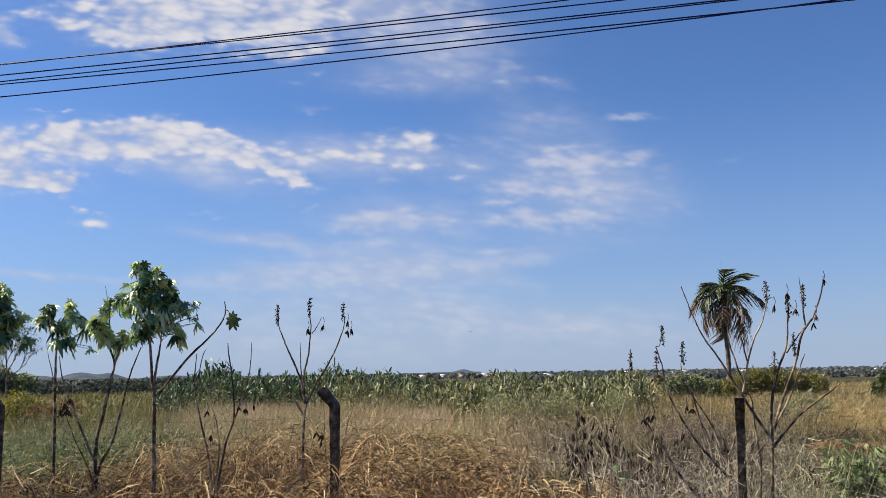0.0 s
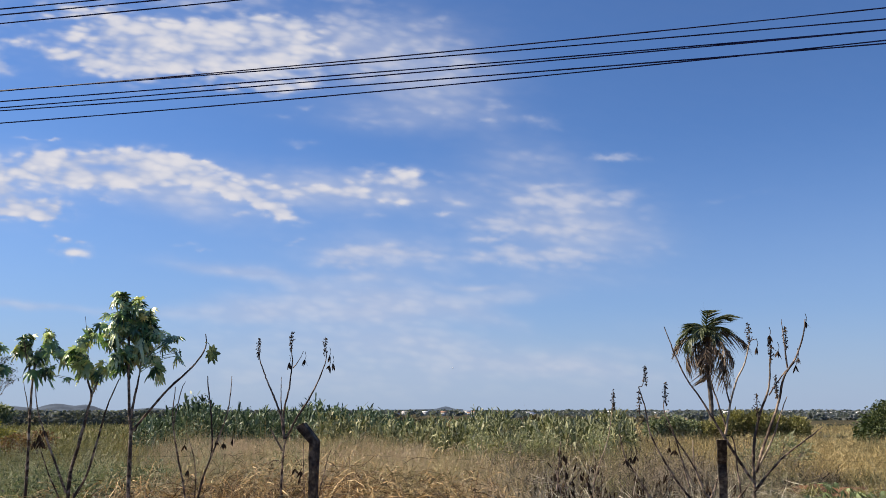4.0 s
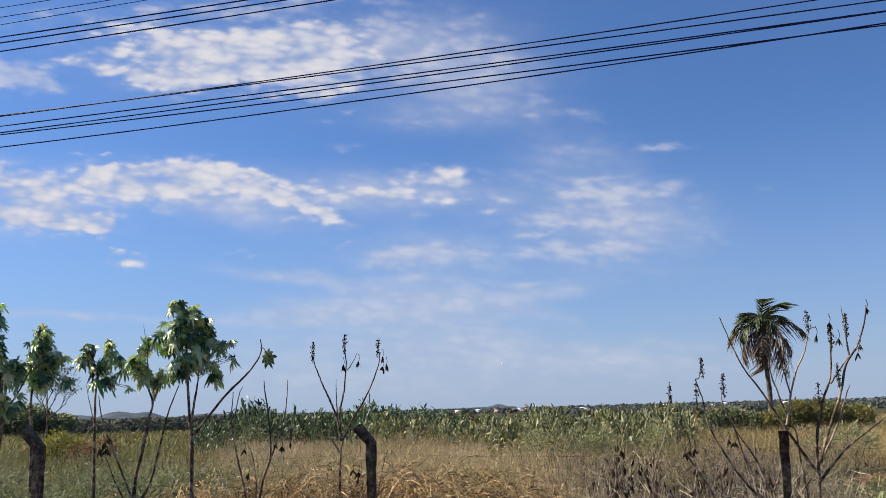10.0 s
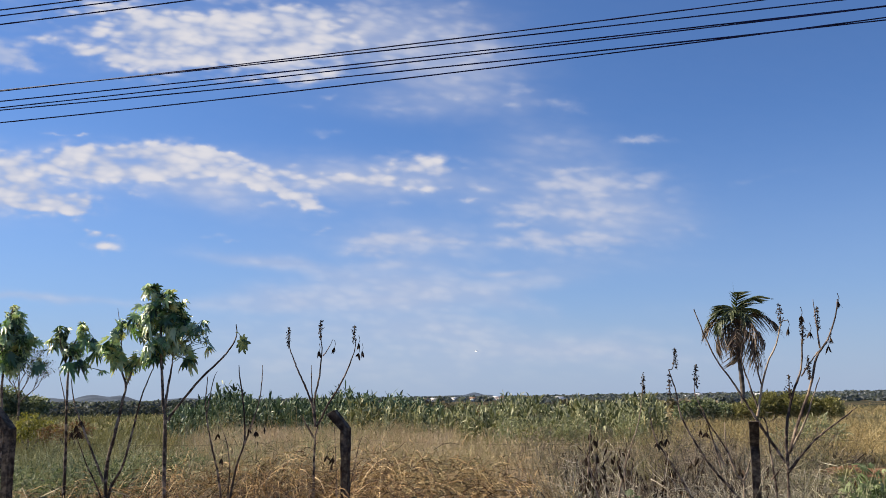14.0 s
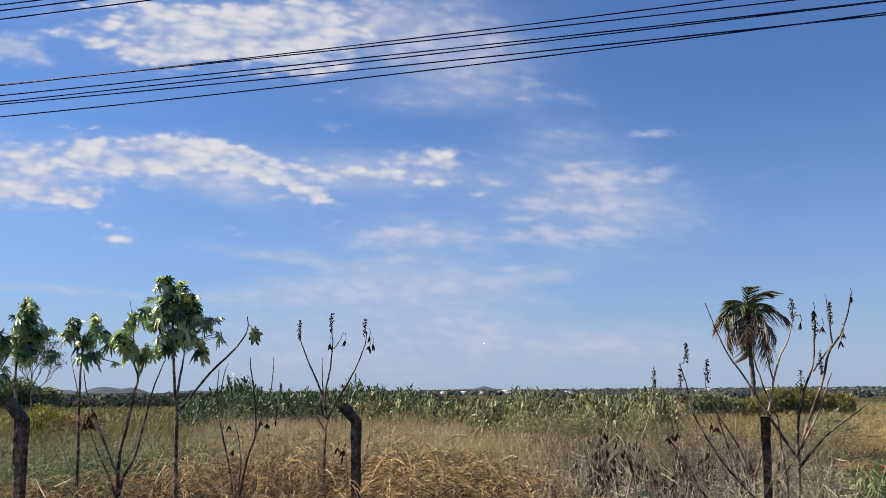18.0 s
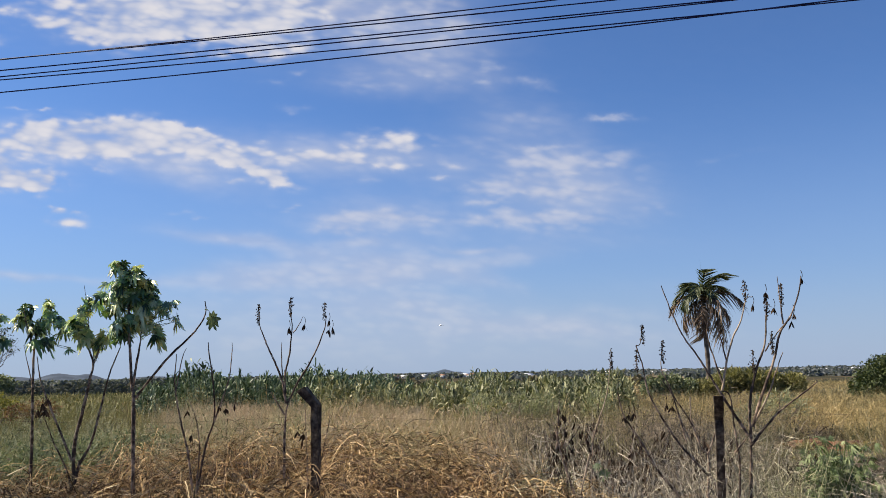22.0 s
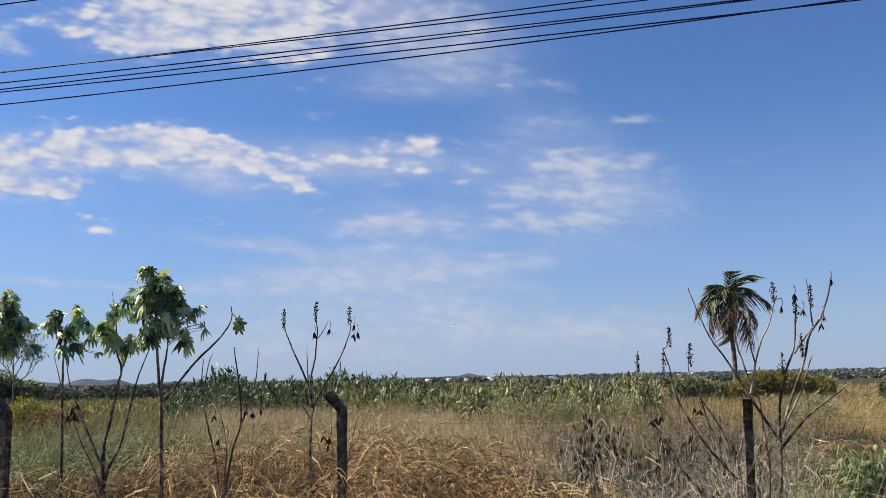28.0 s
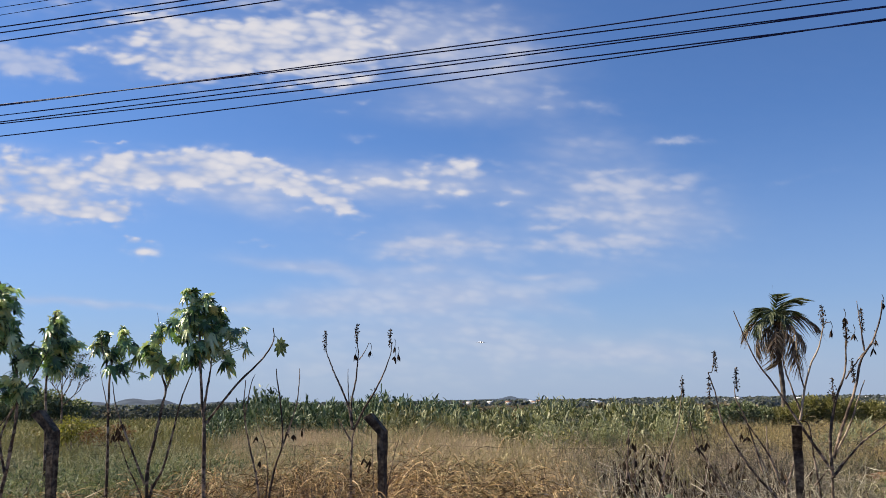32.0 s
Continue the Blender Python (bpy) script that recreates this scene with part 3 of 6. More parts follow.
def part(name, pieces, mat, parent, label="", at=(0, 0, 0), smooth=False):
    """Links pieces (or a ready mesh) as one mesh object under a thing or under a part."""
    mesh = pieces if isinstance(pieces, bpy.types.Mesh) else mesh_of(name, pieces, mat, smooth)
    ob = new(name, mesh)
    ob.parent, ob.location = parent, at
    return tagged(ob, label)


def thing(name, at, label, category, group="", kind=""):
    ob = new(name)
    ob.location, ob.empty_display_size = at, 0.2
    return tagged(ob, label, category, group, kind)


def stuff(name, pieces, mat, label, category):
    return tagged(new(name, mesh_of(name, pieces, mat)), label, category, kind="stuff")


rng = np.random.default_rng(7)
BLADE, LENS, LOBE = (1.0, 0.85, 0.55, 0.06), (0.25, 1.0, 0.8, 0.05), (0.4, 0.85, 1.0, 0.7, 0.1)


def strips(p0, d, length, width, droop, profile=BLADE, twist=None):
    """Leaf-like strips: from p0 along d, sinking by droop; profile gives the width along them."""
    p0, d = np.atleast_2d(p0).astype(float), np.atleast_2d(d).astype(float)
    n, k = len(p0), len(profile)
    d = d / np.linalg.norm(d, axis=1, keepdims=True)
    length, width, droop = (np.broadcast_to(np.asarray(q, dtype=float), n) for q in (length, width, droop))
    side = rng.normal(size=(n, 3)) if twist is None else np.broadcast_to(np.asarray(twist, dtype=float), (n, 3))
    side = np.cross(d, side)
    side = side / np.maximum(np.linalg.norm(side, axis=1, keepdims=True), 1e-6)
    s = np.linspace(0, 1, k)
    centre = p0[:, None] + d[:, None] * (length[:, None] * s)[..., None]
    centre[..., 2] -= (droop * length)[:, None] * s * s
    half = side[:, None] * (0.5 * width[:, None] * np.asarray(profile))[..., None]
    verts = np.stack((centre - half, centre + half), axis=2).reshape(-1, 3)
    first = (np.arange(n) * 2 * k)[:, None] + np.arange(k - 1) * 2
    faces = np.stack((first, first + 1, first + 3, first + 2), axis=-1).reshape(-1, 4)
    return verts, faces


def aim(azimuth, rise):
    return np.stack((np.cos(azimuth) * np.cos(rise), np.sin(azimuth) * np.cos(rise), np.sin(rise)), axis=-1)


def tube(points, r0, r1, sides=6, steps=4, wobble=0.0):
    """A bent, tapering rod through points."""
    pts = [np.array(p, dtype=float) for p in points]
    pts = [2 * pts[0] - pts[1], *pts, 2 * pts[-1] - pts[-2]]
    line = []
    for a, b, c, e in zip(pts, pts[1:], pts[2:], pts[3:]):
        for t in np.arange(steps) / steps:
            line.append(0.5 * (2 * b + (c - a) * t + (2 * a - 5 * b + 4 * c - e) * t * t + (3 * b - a - 3 * c + e) * t ** 3))
    line = np.array([*line, pts[-2]])
    if wobble:
        line[1:-1] += rng.normal(scale=wobble, size=(len(line) - 2, 3))
    run = np.gradient(line, axis=0)
    run /= np.maximum(np.linalg.norm(run, axis=1, keepdims=True), 1e-9)
    ref = np.array((0.31, 0.95, 0.05))
    a = np.cross(run, ref)
    a /= np.maximum(np.linalg.norm(a, axis=1, keepdims=True), 1e-9)
    b = np.cross(run, a)
    turn = np.arange(sides) * 2 * math.pi / sides
    radius = np.linspace(r0, r1, len(line)) * (1 + rng.normal(scale=0.06, size=len(line)))
    ring = line[:, None] + radius[:, None, None] * (a[:, None] * np.cos(turn)[None, :, None] + b[:, None] * np.sin(turn)[None, :, None])
    m = len(line)
    i, j = np.meshgrid(np.arange(m - 1), np.arange(sides), indexing="ij")
    k = (j + 1) % sides
    faces = np.stack((i * sides + j, i * sides + k, (i + 1) * sides + k, (i + 1) * sides + j), axis=-1).reshape(-1, 4)
    return [(ring.reshape(-1, 3), faces), (ring[0], [list(range(sides))]), (ring[-1], [list(range(sides))])], line


def box(cx, cy, cz, sx, sy, sz):
    x, y, z = sx / 2, sy / 2, sz / 2
    v = [(cx + i * x, cy + j * y, cz + k * z) for k in (-1, 1) for j in (-1, 1) for i in (-1, 1)]
    return v, np.array([(0, 2, 3, 1), (4, 5, 7, 6), (0, 1, 5, 4), (2, 6, 7, 3), (0, 4, 6, 2), (1, 3, 7, 5)])


def leaf_cloud(balls, count, size, slim=0.45, droop=0.25, profile=LENS, rise=0.0):
    """Many small leaves filling rough ellipsoids (x, y, z, rx, ry, rz), denser towards their skins."""
    weight = np.array([b[3] * b[5] for b in balls])
    pick = rng.choice(len(balls), count, p=weight / weight.sum())
    b = np.array(balls, dtype=float)[pick]
    out = rng.normal(size=(count, 3))
    out /= np.linalg.norm(out, axis=1, keepdims=True)
    far = rng.uniform(0.15, 1.0, count) ** 0.45 * rng.uniform(0.8, 1.12, count)
    p = b[:, :3] + out * far[:, None] * b[:, 3:]
    d = out + rng.normal(scale=0.7, size=(count, 3)) + (0, 0, rise)
    length = size * rng.uniform(0.6, 1.4, count)
    return strips(p, d, length, length * slim, droop, profile)


def ground_height(x, y):
    far = np.hypot(x, y)
    step = lambda a, b: np.clip((far - a) / (b - a), 0, 1) ** 2 * (3 - 2 * np.clip((far - a) / (b - a), 0, 1))
    return -6.0 * step(75, 360)


# ---- ground and distance ----
def build_ground():
    rings = np.concatenate((np.linspace(0, 60, 31), np.geomspace(66, 4600, 46)))
    spokes = 96
    a = np.arange(spokes) * 2 * math.pi / spokes
    x, y = rings[:, None] * np.cos(a), rings[:, None] * np.sin(a)
    z = ground_height(x, y) + np.where(rings[:, None] < 60, 0.05 * np.sin(x * 0.9 + 1) * np.cos(y * 0.7), 0)
    i, j = np.meshgrid(np.arange(len(rings) - 1), np.arange(spokes), indexing="ij")
    k = (j + 1) % spokes
    faces = np.stack((i * spokes + j, (i + 1) * spokes + j, (i + 1) * spokes + k, i * spokes + k), axis=-1).reshape(-1, 4)
    mesh = mesh_of("ground", [(np.stack((x, y, z), axis=-1).reshape(-1, 3), faces)], SOIL, True)
    mesh.materials.append(SCRUBLAND)
    mesh.polygons.foreach_set("material_index", (rings[i.ravel()] > 70).astype(np.int32))
    tagged(new("ground", mesh),
           "dry brown field soil under tall grass", "ground", kind="structure")


def build_hill(x, y, wide, deep, high, name="distant_hill"):
    n = 28
    s = np.linspace(-1, 1, n)
    i, j = np.meshgrid(s, s, indexing="ij")
    r = np.clip(1 - np.hypot(i, j), 0, 1)
    rough = np.array([[noise.noise((p * 3 + x * 0.01, q * 3, 0.5)) for q in s] for p in s])
    z = high * (r * r * (3 - 2 * r)) * (1 + 0.5 * rough) - 3
    v = np.stack((x + i * wide, y + j * deep, z + ground_height(x, y)), axis=-1).reshape(-1, 3)
    a, b = np.meshgrid(np.arange(n - 1), np.arange(n - 1), indexing="ij")
    f = np.stack((a * n + b, (a + 1) * n + b, (a + 1) * n + b + 1, a * n + b + 1), axis=-1).reshape(-1, 4)
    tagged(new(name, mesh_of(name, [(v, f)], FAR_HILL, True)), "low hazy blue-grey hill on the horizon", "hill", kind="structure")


build_ground()
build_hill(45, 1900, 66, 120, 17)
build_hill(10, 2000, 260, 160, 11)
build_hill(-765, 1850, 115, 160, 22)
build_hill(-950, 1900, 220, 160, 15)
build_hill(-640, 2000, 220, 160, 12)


def far_belt(name, low, high, near, deep, count, tall, mat, label, leaf=2.2, per=46, wide=1.0):
    """A belt of far trees between two bearings (tangents)."""
    u = rng.uniform(low, high, count)
    y = rng.uniform(near, deep, count)
    x = u * y
    z = ground_height(x, y)
    balls = []
    for cx, cy, cz in zip(x, y, z):
        h = tall * rng.uniform(0.55, 1.25)
        w = h * rng.uniform(0.5, 0.9)
        balls.append((cx, cy, cz + h * 0.5, w, w, h * 0.55))
    stuff(name, [leaf_cloud(balls, count * per, leaf, 0.9)], mat, label, "trees")


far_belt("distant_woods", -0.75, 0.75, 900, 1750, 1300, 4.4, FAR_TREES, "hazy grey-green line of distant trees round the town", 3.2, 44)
far_belt("valley_woods", 0.05, 0.75, 560, 1000, 700, 3.4, FAR_TREES, "haze-tinted grey-green trees among the houses of the valley", 2.2, 44)
far_belt("field_scrub", -0.26, 0.30, 88, 480, 600, 0.8, OLIVE_SCRUB, "low brown-green scrub beyond the reeds", 0.5, 70)
far_belt("field_edge_scrub", -0.80, -0.24, 95, 420, 700, 1.7, SLATE_SCRUB, "low slate-green scrub along the far edge of the field", 0.34, 130)


def build_house(x, y, w, d, h, roof_mat, label):
    house = thing("house", (x, y, float(ground_height(x, y))), label, "house", "houses of the distant town")
    part("wall", [box(0, 0, h / 2, w, d, h)], PLASTER, house)
    e, r = 0.4, h * 0.45
    v = [(-w / 2 - e, -d / 2 - e, h), (w / 2 + e, -d / 2 - e, h), (w / 2 + e, d / 2 + e, h), (-w / 2 - e, d / 2 + e, h), (-w / 2 - e, 0, h + r), (w / 2 + e, 0, h + r)]
    part("roof", [(v, [(0, 1, 5, 4), (2, 3, 4, 5), (0, 4, 3), (1, 2, 5), (0, 3, 2, 1)])], roof_mat, house)
    for k in (-0.28, 0.28):
        part("window", [box(k * w, -d / 2 - 0.02, h * 0.55, w * 0.16, 0.06, h * 0.34)], GLASS_DARK, house)


def build_town():
    pick = random.Random(4)
    for _ in range(40):
        y = pick.uniform(850, 1500)
        u = pick.choice((pick.uniform(-0.05, 0.62), pick.uniform(-0.12, 0.3)))
        w = pick.uniform(6, 12)
        mat = pick.choice((CLAY, METAL_ROOF, METAL_ROOF))
        build_house(u * y, y, w, pick.uniform(6, 9), pick.uniform(2.4, 3.6), mat,
                    "small white plastered house with a %s roof" % ("clay" if mat is CLAY else "pale sheet"))
    for u, y, w in ((0.268, 480, 12), (0.281, 560, 9), (0.44, 530, 10), (0.462, 460, 9), (0.485, 610, 12), (0.425, 620, 12), (0.39, 720, 12)):
        build_house(u * y * 1.9, y * 1.9, w * 1.2, 8, 2.9, METAL_ROOF, "low white house with a pale sheet roof in the valley")


build_town()


# ---- reeds, palms, bushes ----
def build_reeds(name, count, low, high, near, deep, tall, mat, label):
    """Canes with alternate broad leaves; the upper ones stand up in blunt tufts."""
    u, y = rng.uniform(low, high, count), rng.uniform(near, deep, count)
    x = u * y
    h = tall * (0.70 + 0.34 * rng.uniform(0, 1, count) ** 1.2) * (1 + 0.10 * np.sin(u * 37) + 0.08 * np.sin(u * 91 + 1) + 0.07 * np.sin(u * 230)) * (1 - 0.2 * np.exp(-((u - 0.01) / 0.035) ** 2))
    h = h * (1 - 0.25 * np.clip((-0.285 - u) / 0.05, 0, 1)) * (1 + 0.14 * np.exp(-((u + 0.25) / 0.035) ** 2)) * (1 - 0.10 * np.clip((u - 0.13) / 0.06, 0, 1))
    base = np.stack((x, y, ground_height(x, y)), axis=-1)
    az = rng.uniform(0, 2 * math.pi, count)
    lean = aim(az, rng.uniform(1.38, 1.54, count))
    stuff("reed_stems", [strips(base, lean, h * 0.95, rng.uniform(0.018, 0.035, count), 0.02)], GOLD_GRASS, "pale dry stems at the foot of the reeds", "reeds")
    foot = np.repeat(base, 3, axis=0) + rng.normal(scale=(0.25, 0.3, 0.0), size=(3 * count, 3)) - (0, 0.7, 0)
    stuff("reed_stems", [strips(foot, aim(rng.uniform(0, 6.28, 3 * count), rng.uniform(1.2, 1.5, 3 * count)), np.repeat(h, 3) * rng.uniform(0.45, 0.78, 3 * count), rng.uniform(0.015, 0.04, 3 * count), rng.uniform(0, 0.2, 3 * count))],
          REED_FOOT, "yellowing lower leaves of the reeds", "reeds")
    pieces = [strips(base + lean * (h * rng.uniform(0.72, 0.92))[:, None] + rng.normal(scale=0.02, size=(count, 3)), aim(rng.uniform(0, 6.28, count), rng.uniform(0.95, 1.5, count)),
                     rng.uniform(0.16, 0.32, count), rng.uniform(0.03, 0.065, count), rng.uniform(0, 0.35, count), (0.7, 1.0, 1.0, 0.4)) for _ in range(4)]
    for k in range(14):
        s = 0.40 + 0.60 * k / 13
        rise = rng.uniform(0.4, 1.25, count) + 0.25 * max(0.0, s - 0.6) / 0.4
        n = aim(az + k * 2.4 + rng.normal(scale=0.5, size=count), rise)
        pieces.append(strips(base + lean * (h * s * 0.95)[:, None], n, rng.uniform(0.22, 0.55, count) * (1.2 - 0.6 * s), rng.uniform(0.025, 0.055, count), rng.uniform(0.1, 1.2, count), (0.6, 1.0, 0.85, 0.15)))
    stuff(name, pieces, mat, label, "reeds")


build_reeds("reed_bed", 780, -0.335, -0.02, 25, 31, 1.64, REED_DARK, "dense stand of tall blue-green reeds at the field's far side")
build_reeds("reed_bed", 1150, -0.12, 0.24, 23, 33, 1.44, REED, "dense stand of yellow-green reeds with drying leaves")


def frond_mesh(name, length, bend, mat, leaflets=46, limp=0.9, shag=0.0):
    """A feather leaf along +x that bows down by bend degrees: a rib with two rows of narrow hanging leaflets. shag: how far a dead leaf has lost its order."""
    steps = 12
    turn = -np.radians(bend) * np.linspace(0, 1, steps) ** 1.25
    run = np.stack((np.cos(turn), 0 * turn, np.sin(turn)), axis=-1) * length / (steps - 1)
    line = np.concatenate((np.zeros((1, 3)), np.cumsum(run[:-1], axis=0)))
    rib, _ = tube(line, 0.035, 0.008, 5, 1)
    pieces = []
    t = np.linspace(0.14, 0.99, leaflets)
    p = np.stack([np.interp(t, np.linspace(0, 1, steps), line[:, k]) for k in range(3)], axis=-1)
    ahead = np.stack([np.interp(t, np.linspace(0, 1, steps), run[:, k]) for k in range(3)], axis=-1) * (steps - 1) / length
    for sign in (-1, 1):
        d = ahead * 0.75 + np.stack((0 * t, sign * (0.8 + rng.normal(scale=0.15 + shag, size=leaflets)), rng.normal(scale=0.2 + shag, size=leaflets)), axis=-1)
        long = (length * 0.30 * np.sin(np.pi * np.clip(t * 0.84 + 0.12, 0, 1)) + 0.12) * rng.uniform(0.75, 1.1, leaflets)
        pieces.append(strips(p, d, long, 0.06, limp, (0.8, 1.0, 0.75, 0.08)))
    return mesh_of(name, pieces, mat), mesh_of(name + "_rib", rib, mat)


def build_palm(x, y, hub, reach, label, live=13, old=14, seed=3):
    """A feather palm: a loose shock of bowed fronds over a skirt of dead ones that hangs down the trunk."""
    pick = random.Random(seed)
    base = float(ground_height(x, y))
    palm = thing("palm_tree", (x, y, base), label, "palm tree", "palms")
    pieces, _ = tube([(0, 0, 0), (0.05, 0, hub * 0.35), (-0.03, 0, hub * 0.7), (0, 0, hub)], 0.14, 0.10, 12, 8)
    part("trunk", pieces, PALM_BARK, palm, smooth=True)
    greens = [frond_mesh("frond", reach * k, g, FROND, 40, 0.8) for k, g in ((0.82, 125), (0.68, 160), (0.92, 100))]
    browns = [frond_mesh("dead_frond", reach * k, g, OLD_FROND, 30, 1.3, 0.25) for k, g in ((1.05, 80), (0.85, 90), (1.25, 75))]
    for k in range(live):
        blade, rib = greens[k % 3]
        leaf = part("frond", blade, None, palm)
        part("frond_rib", rib, None, leaf)
        up_angle = 88 - 78 * (k / live) + pick.uniform(-12, 12)
        leaf.matrix_basis = pose(0, 0, hub + 0.1, 0, -up_angle, k * 137.5 + pick.uniform(-14, 14))
    for k in range(old):
        blade, rib = browns[k % 3]
        leaf = part("dead_frond", blade, None, palm, "brown dead hanging frond")
        part("frond_rib", rib, None, leaf)
        up_angle = 10 - 66 * (k / old) + pick.uniform(-14, 14)
        leaf.matrix_basis = pose(0, 0, hub - 0.55 * k / old, 0, -up_angle, k * 137.5 + pick.uniform(-20, 20)) @ Matrix.Diagonal((*[pick.uniform(0.55, 1.15)] * 3, 1))
    for k in range(9):
        a, d = k * 2.4, 0.35 + 0.5 * pick.random()
        rib, _ = tube([(0, 0, hub - 0.3), (0.25 * math.cos(a), 0.25 * math.sin(a), hub - 0.05), (0.5 * math.cos(a), 0.5 * math.sin(a), hub + 0.1 - d)], 0.05, 0.025, 5, 3)
        part("frond_base", rib, OLD_FROND, palm, "bare brown rib of a fallen frond")
    part("spear_leaf", [strips([(0, 0, hub)], [(-0.03, 0, 1)], reach * 0.95, 0.07, 0.0)], FROND, palm)


build_palm(16.6, 50, 5.85, 2.45, "tall feather palm with green crown and skirt of dead fronds")
build_palm(33.1, 50, 5.6, 2.4, "tall feather palm with a dense green crown beside bushes", seed=8)


def build_bush(name, balls, count, leaf, mat, label, category="bush", group="", slim=0.5, rise=0.0):
    x, y = balls[0][0], balls[0][1]
    base = float(ground_height(x, y))
    bush = thing(name, (x, y, base), label, category, group)
    low = min(b[2] - b[5] for b in balls)
    stems = []
    for b in balls:
        pieces, _ = tube([(0, 0, 0), ((b[0] - x) * 0.4, (b[1] - y) * 0.4, max(low, 0.1) * 0.6 + 0.1), (b[0] - x, b[1] - y, b[2])], 0.05, 0.015, 5, 3)
        stems += pieces
    part("stem", stems, TWIG, bush)
    part("crown", [leaf_cloud([(b[0] - x, b[1] - y, *b[2:]) for b in balls], count, leaf, slim, rise=rise)], mat, bush)
    return bush


build_bush("bush", [(19.1, 36, 0.75, 1.0, 1.0, 0.68), (20.0, 36.5, 1.05, 1.3, 1.1, 0.95), (18.4, 35.6, 0.45, 0.6, 0.7, 0.42), (20.4, 37, 1.2, 1.0, 1.0, 0.9)], 9000, 0.13, BUSH, "dense dark green rounded bush at the field's edge", group="bushes")
build_bush("tree", [(21.9, 36, 2.2, 1.0, 1.0, 0.8), (21.4, 35.7, 1.7, 0.7, 0.8, 0.6), (22.6, 36.3, 1.5, 1.1, 1.0, 0.9), (22.3, 36, 2.7, 0.6, 0.6, 0.4)], 9000, 0.13, YELLOW, "small tree with dense yellow-green crown beside a bush", "tree")
build_bush("bush", [(14.6, 42, 0.7, 0.6, 0.6, 0.6), (15.4, 42.4, 0.9, 0.55, 0.6, 0.65), (16.3, 42.2, 0.85, 0.6, 0.6, 0.65), (17.3, 42.5, 0.75, 0.6, 0.6, 0.6), (18.3, 42.3, 0.7, 0.6, 0.6, 0.55), (13.8, 42.3, 0.5, 0.5, 0.6, 0.5)], 11000, 0.2, OLIVE, "broad olive-green feathery bushes in front of a palm trunk", group="bushes", slim=0.2, rise=1.2)
build_bush("bush", [(11.3, 42.6, 0.6, 0.6, 0.6, 0.5), (12.4, 42.8, 0.75, 0.5, 0.6, 0.55), (13.2, 42.6, 0.6, 0.45, 0.6, 0.5), (12.0, 42.9, 1.0, 0.25, 0.3, 0.3)], 3600, 0.14, GREY_BUSH, "low dark green bushes at the end of the reeds", group="bushes")
build_bush("bush", [(0.45, 29, 0.6, 0.9, 0.6, 0.65), (1.4, 29.5, 0.5, 0.8, 0.6, 0.6), (-0.4, 29.3, 0.5, 0.7, 0.5, 0.6)], 3500, 0.11, RUST, "brown half-dry shrub in a gap of the reeds", group="bushes")
build_bush("bush", [(-38.0, 70, 1.7, 2.4, 1.8, 1.2), (-35.6, 71, 1.2, 1.6, 1.6, 0.9), (-40.6, 70.5, 1.5, 2.0, 1.8, 1.1)], 9000, 0.25, GREY_BUSH, "grey-green rounded bush below a bare tree", group="bushes")
build_bush("shrub", [(-12.5, 25, 0.95, 0.4, 0.4, 0.36), (-12.1, 25.1, 0.75, 0.45, 0.4, 0.36), (-12.8, 25.1, 0.65, 0.35, 0.4, 0.3)], 2200, 0.065, YELLOW, "leafy shrub with yellow-green leaves in the dry grass", "shrub")
build_bush("shrub", [(-10.7, 24, 0.78, 0.5, 0.4, 0.26), (-11.4, 24.2, 0.7, 0.45, 0.4, 0.24)], 1100, 0.07, RUST, "low withered shrub with rust-brown leaves", "shrub")
for hu, hy, hw in ((-0.60, 9.8, 0.30), (-0.55, 10.6, 0.34), (-0.515, 9.9, 0.26), (-0.48, 11.2, 0.36), (-0.455, 10.2, 0.25), (-0.43, 12.0, 0.33), (-0.40, 10.8, 0.26), (-0.375, 12.3, 0.30), (-0.345, 12.9, 0.28), (-0.53, 12.4, 0.38), (-0.62, 11.6, 0.34), (-0.31, 13.2, 0.28)):
    hx = hu * hy
    build_bush("herb", [(hx, hy, 0.60, hw, hw, 0.26), (hx + hw * 0.7, hy + 0.1, 0.50, hw * 0.7, hw, 0.24), (hx - hw * 0.6, hy, 0.46, hw * 0.7, hw, 0.24)], 1000, 0.06, GREY_BUSH, "low silvery grey-green herb behind the fence", "herb", "grey-green herbs", 0.22, 0.5)
build_bush("shrub", [(1.4, 17, 0.75, 0.25, 0.2, 0.28), (1.65, 17.2, 0.55, 0.22, 0.2, 0.22)], 330, 0.08, OLIVE, "small olive-yellow shrub standing in the dry grass", "shrub")


for sx, sy, sw in ((1.77, 21.5, 0.50), (2.37, 21.8, 0.55), (3.04, 22.0, 0.40), (1.30, 21.9, 0.30), (4.47, 22.3, 0.35)):
    build_bush("shrub", [(sx, sy, 0.72, sw, 0.3, 0.34), (sx + sw * 0.6, sy + 0.1, 0.5, sw * 0.8, 0.3, 0.34), (sx - sw * 0.6, sy, 0.46, sw * 0.8, 0.3, 0.32)], 900, 0.13, PALE_SHRUB, "loose pale yellow-green feathery shrub in front of the reeds", "shrub", "pale shrubs", 0.14, 1.1)
build_bush("shrub", [(8.3, 20, 0.75, 0.35, 0.3, 0.3), (7.9, 20.1, 0.6, 0.35, 0.3, 0.3), (8.75, 20.1, 0.6, 0.3, 0.3, 0.28), (7.5, 19.9, 0.45, 0.3, 0.3, 0.25)], 800, 0.16, PALE_SHRUB, "loose grey-green leafy shrub standing behind bare earth", "shrub", slim=0.13, rise=0.9)


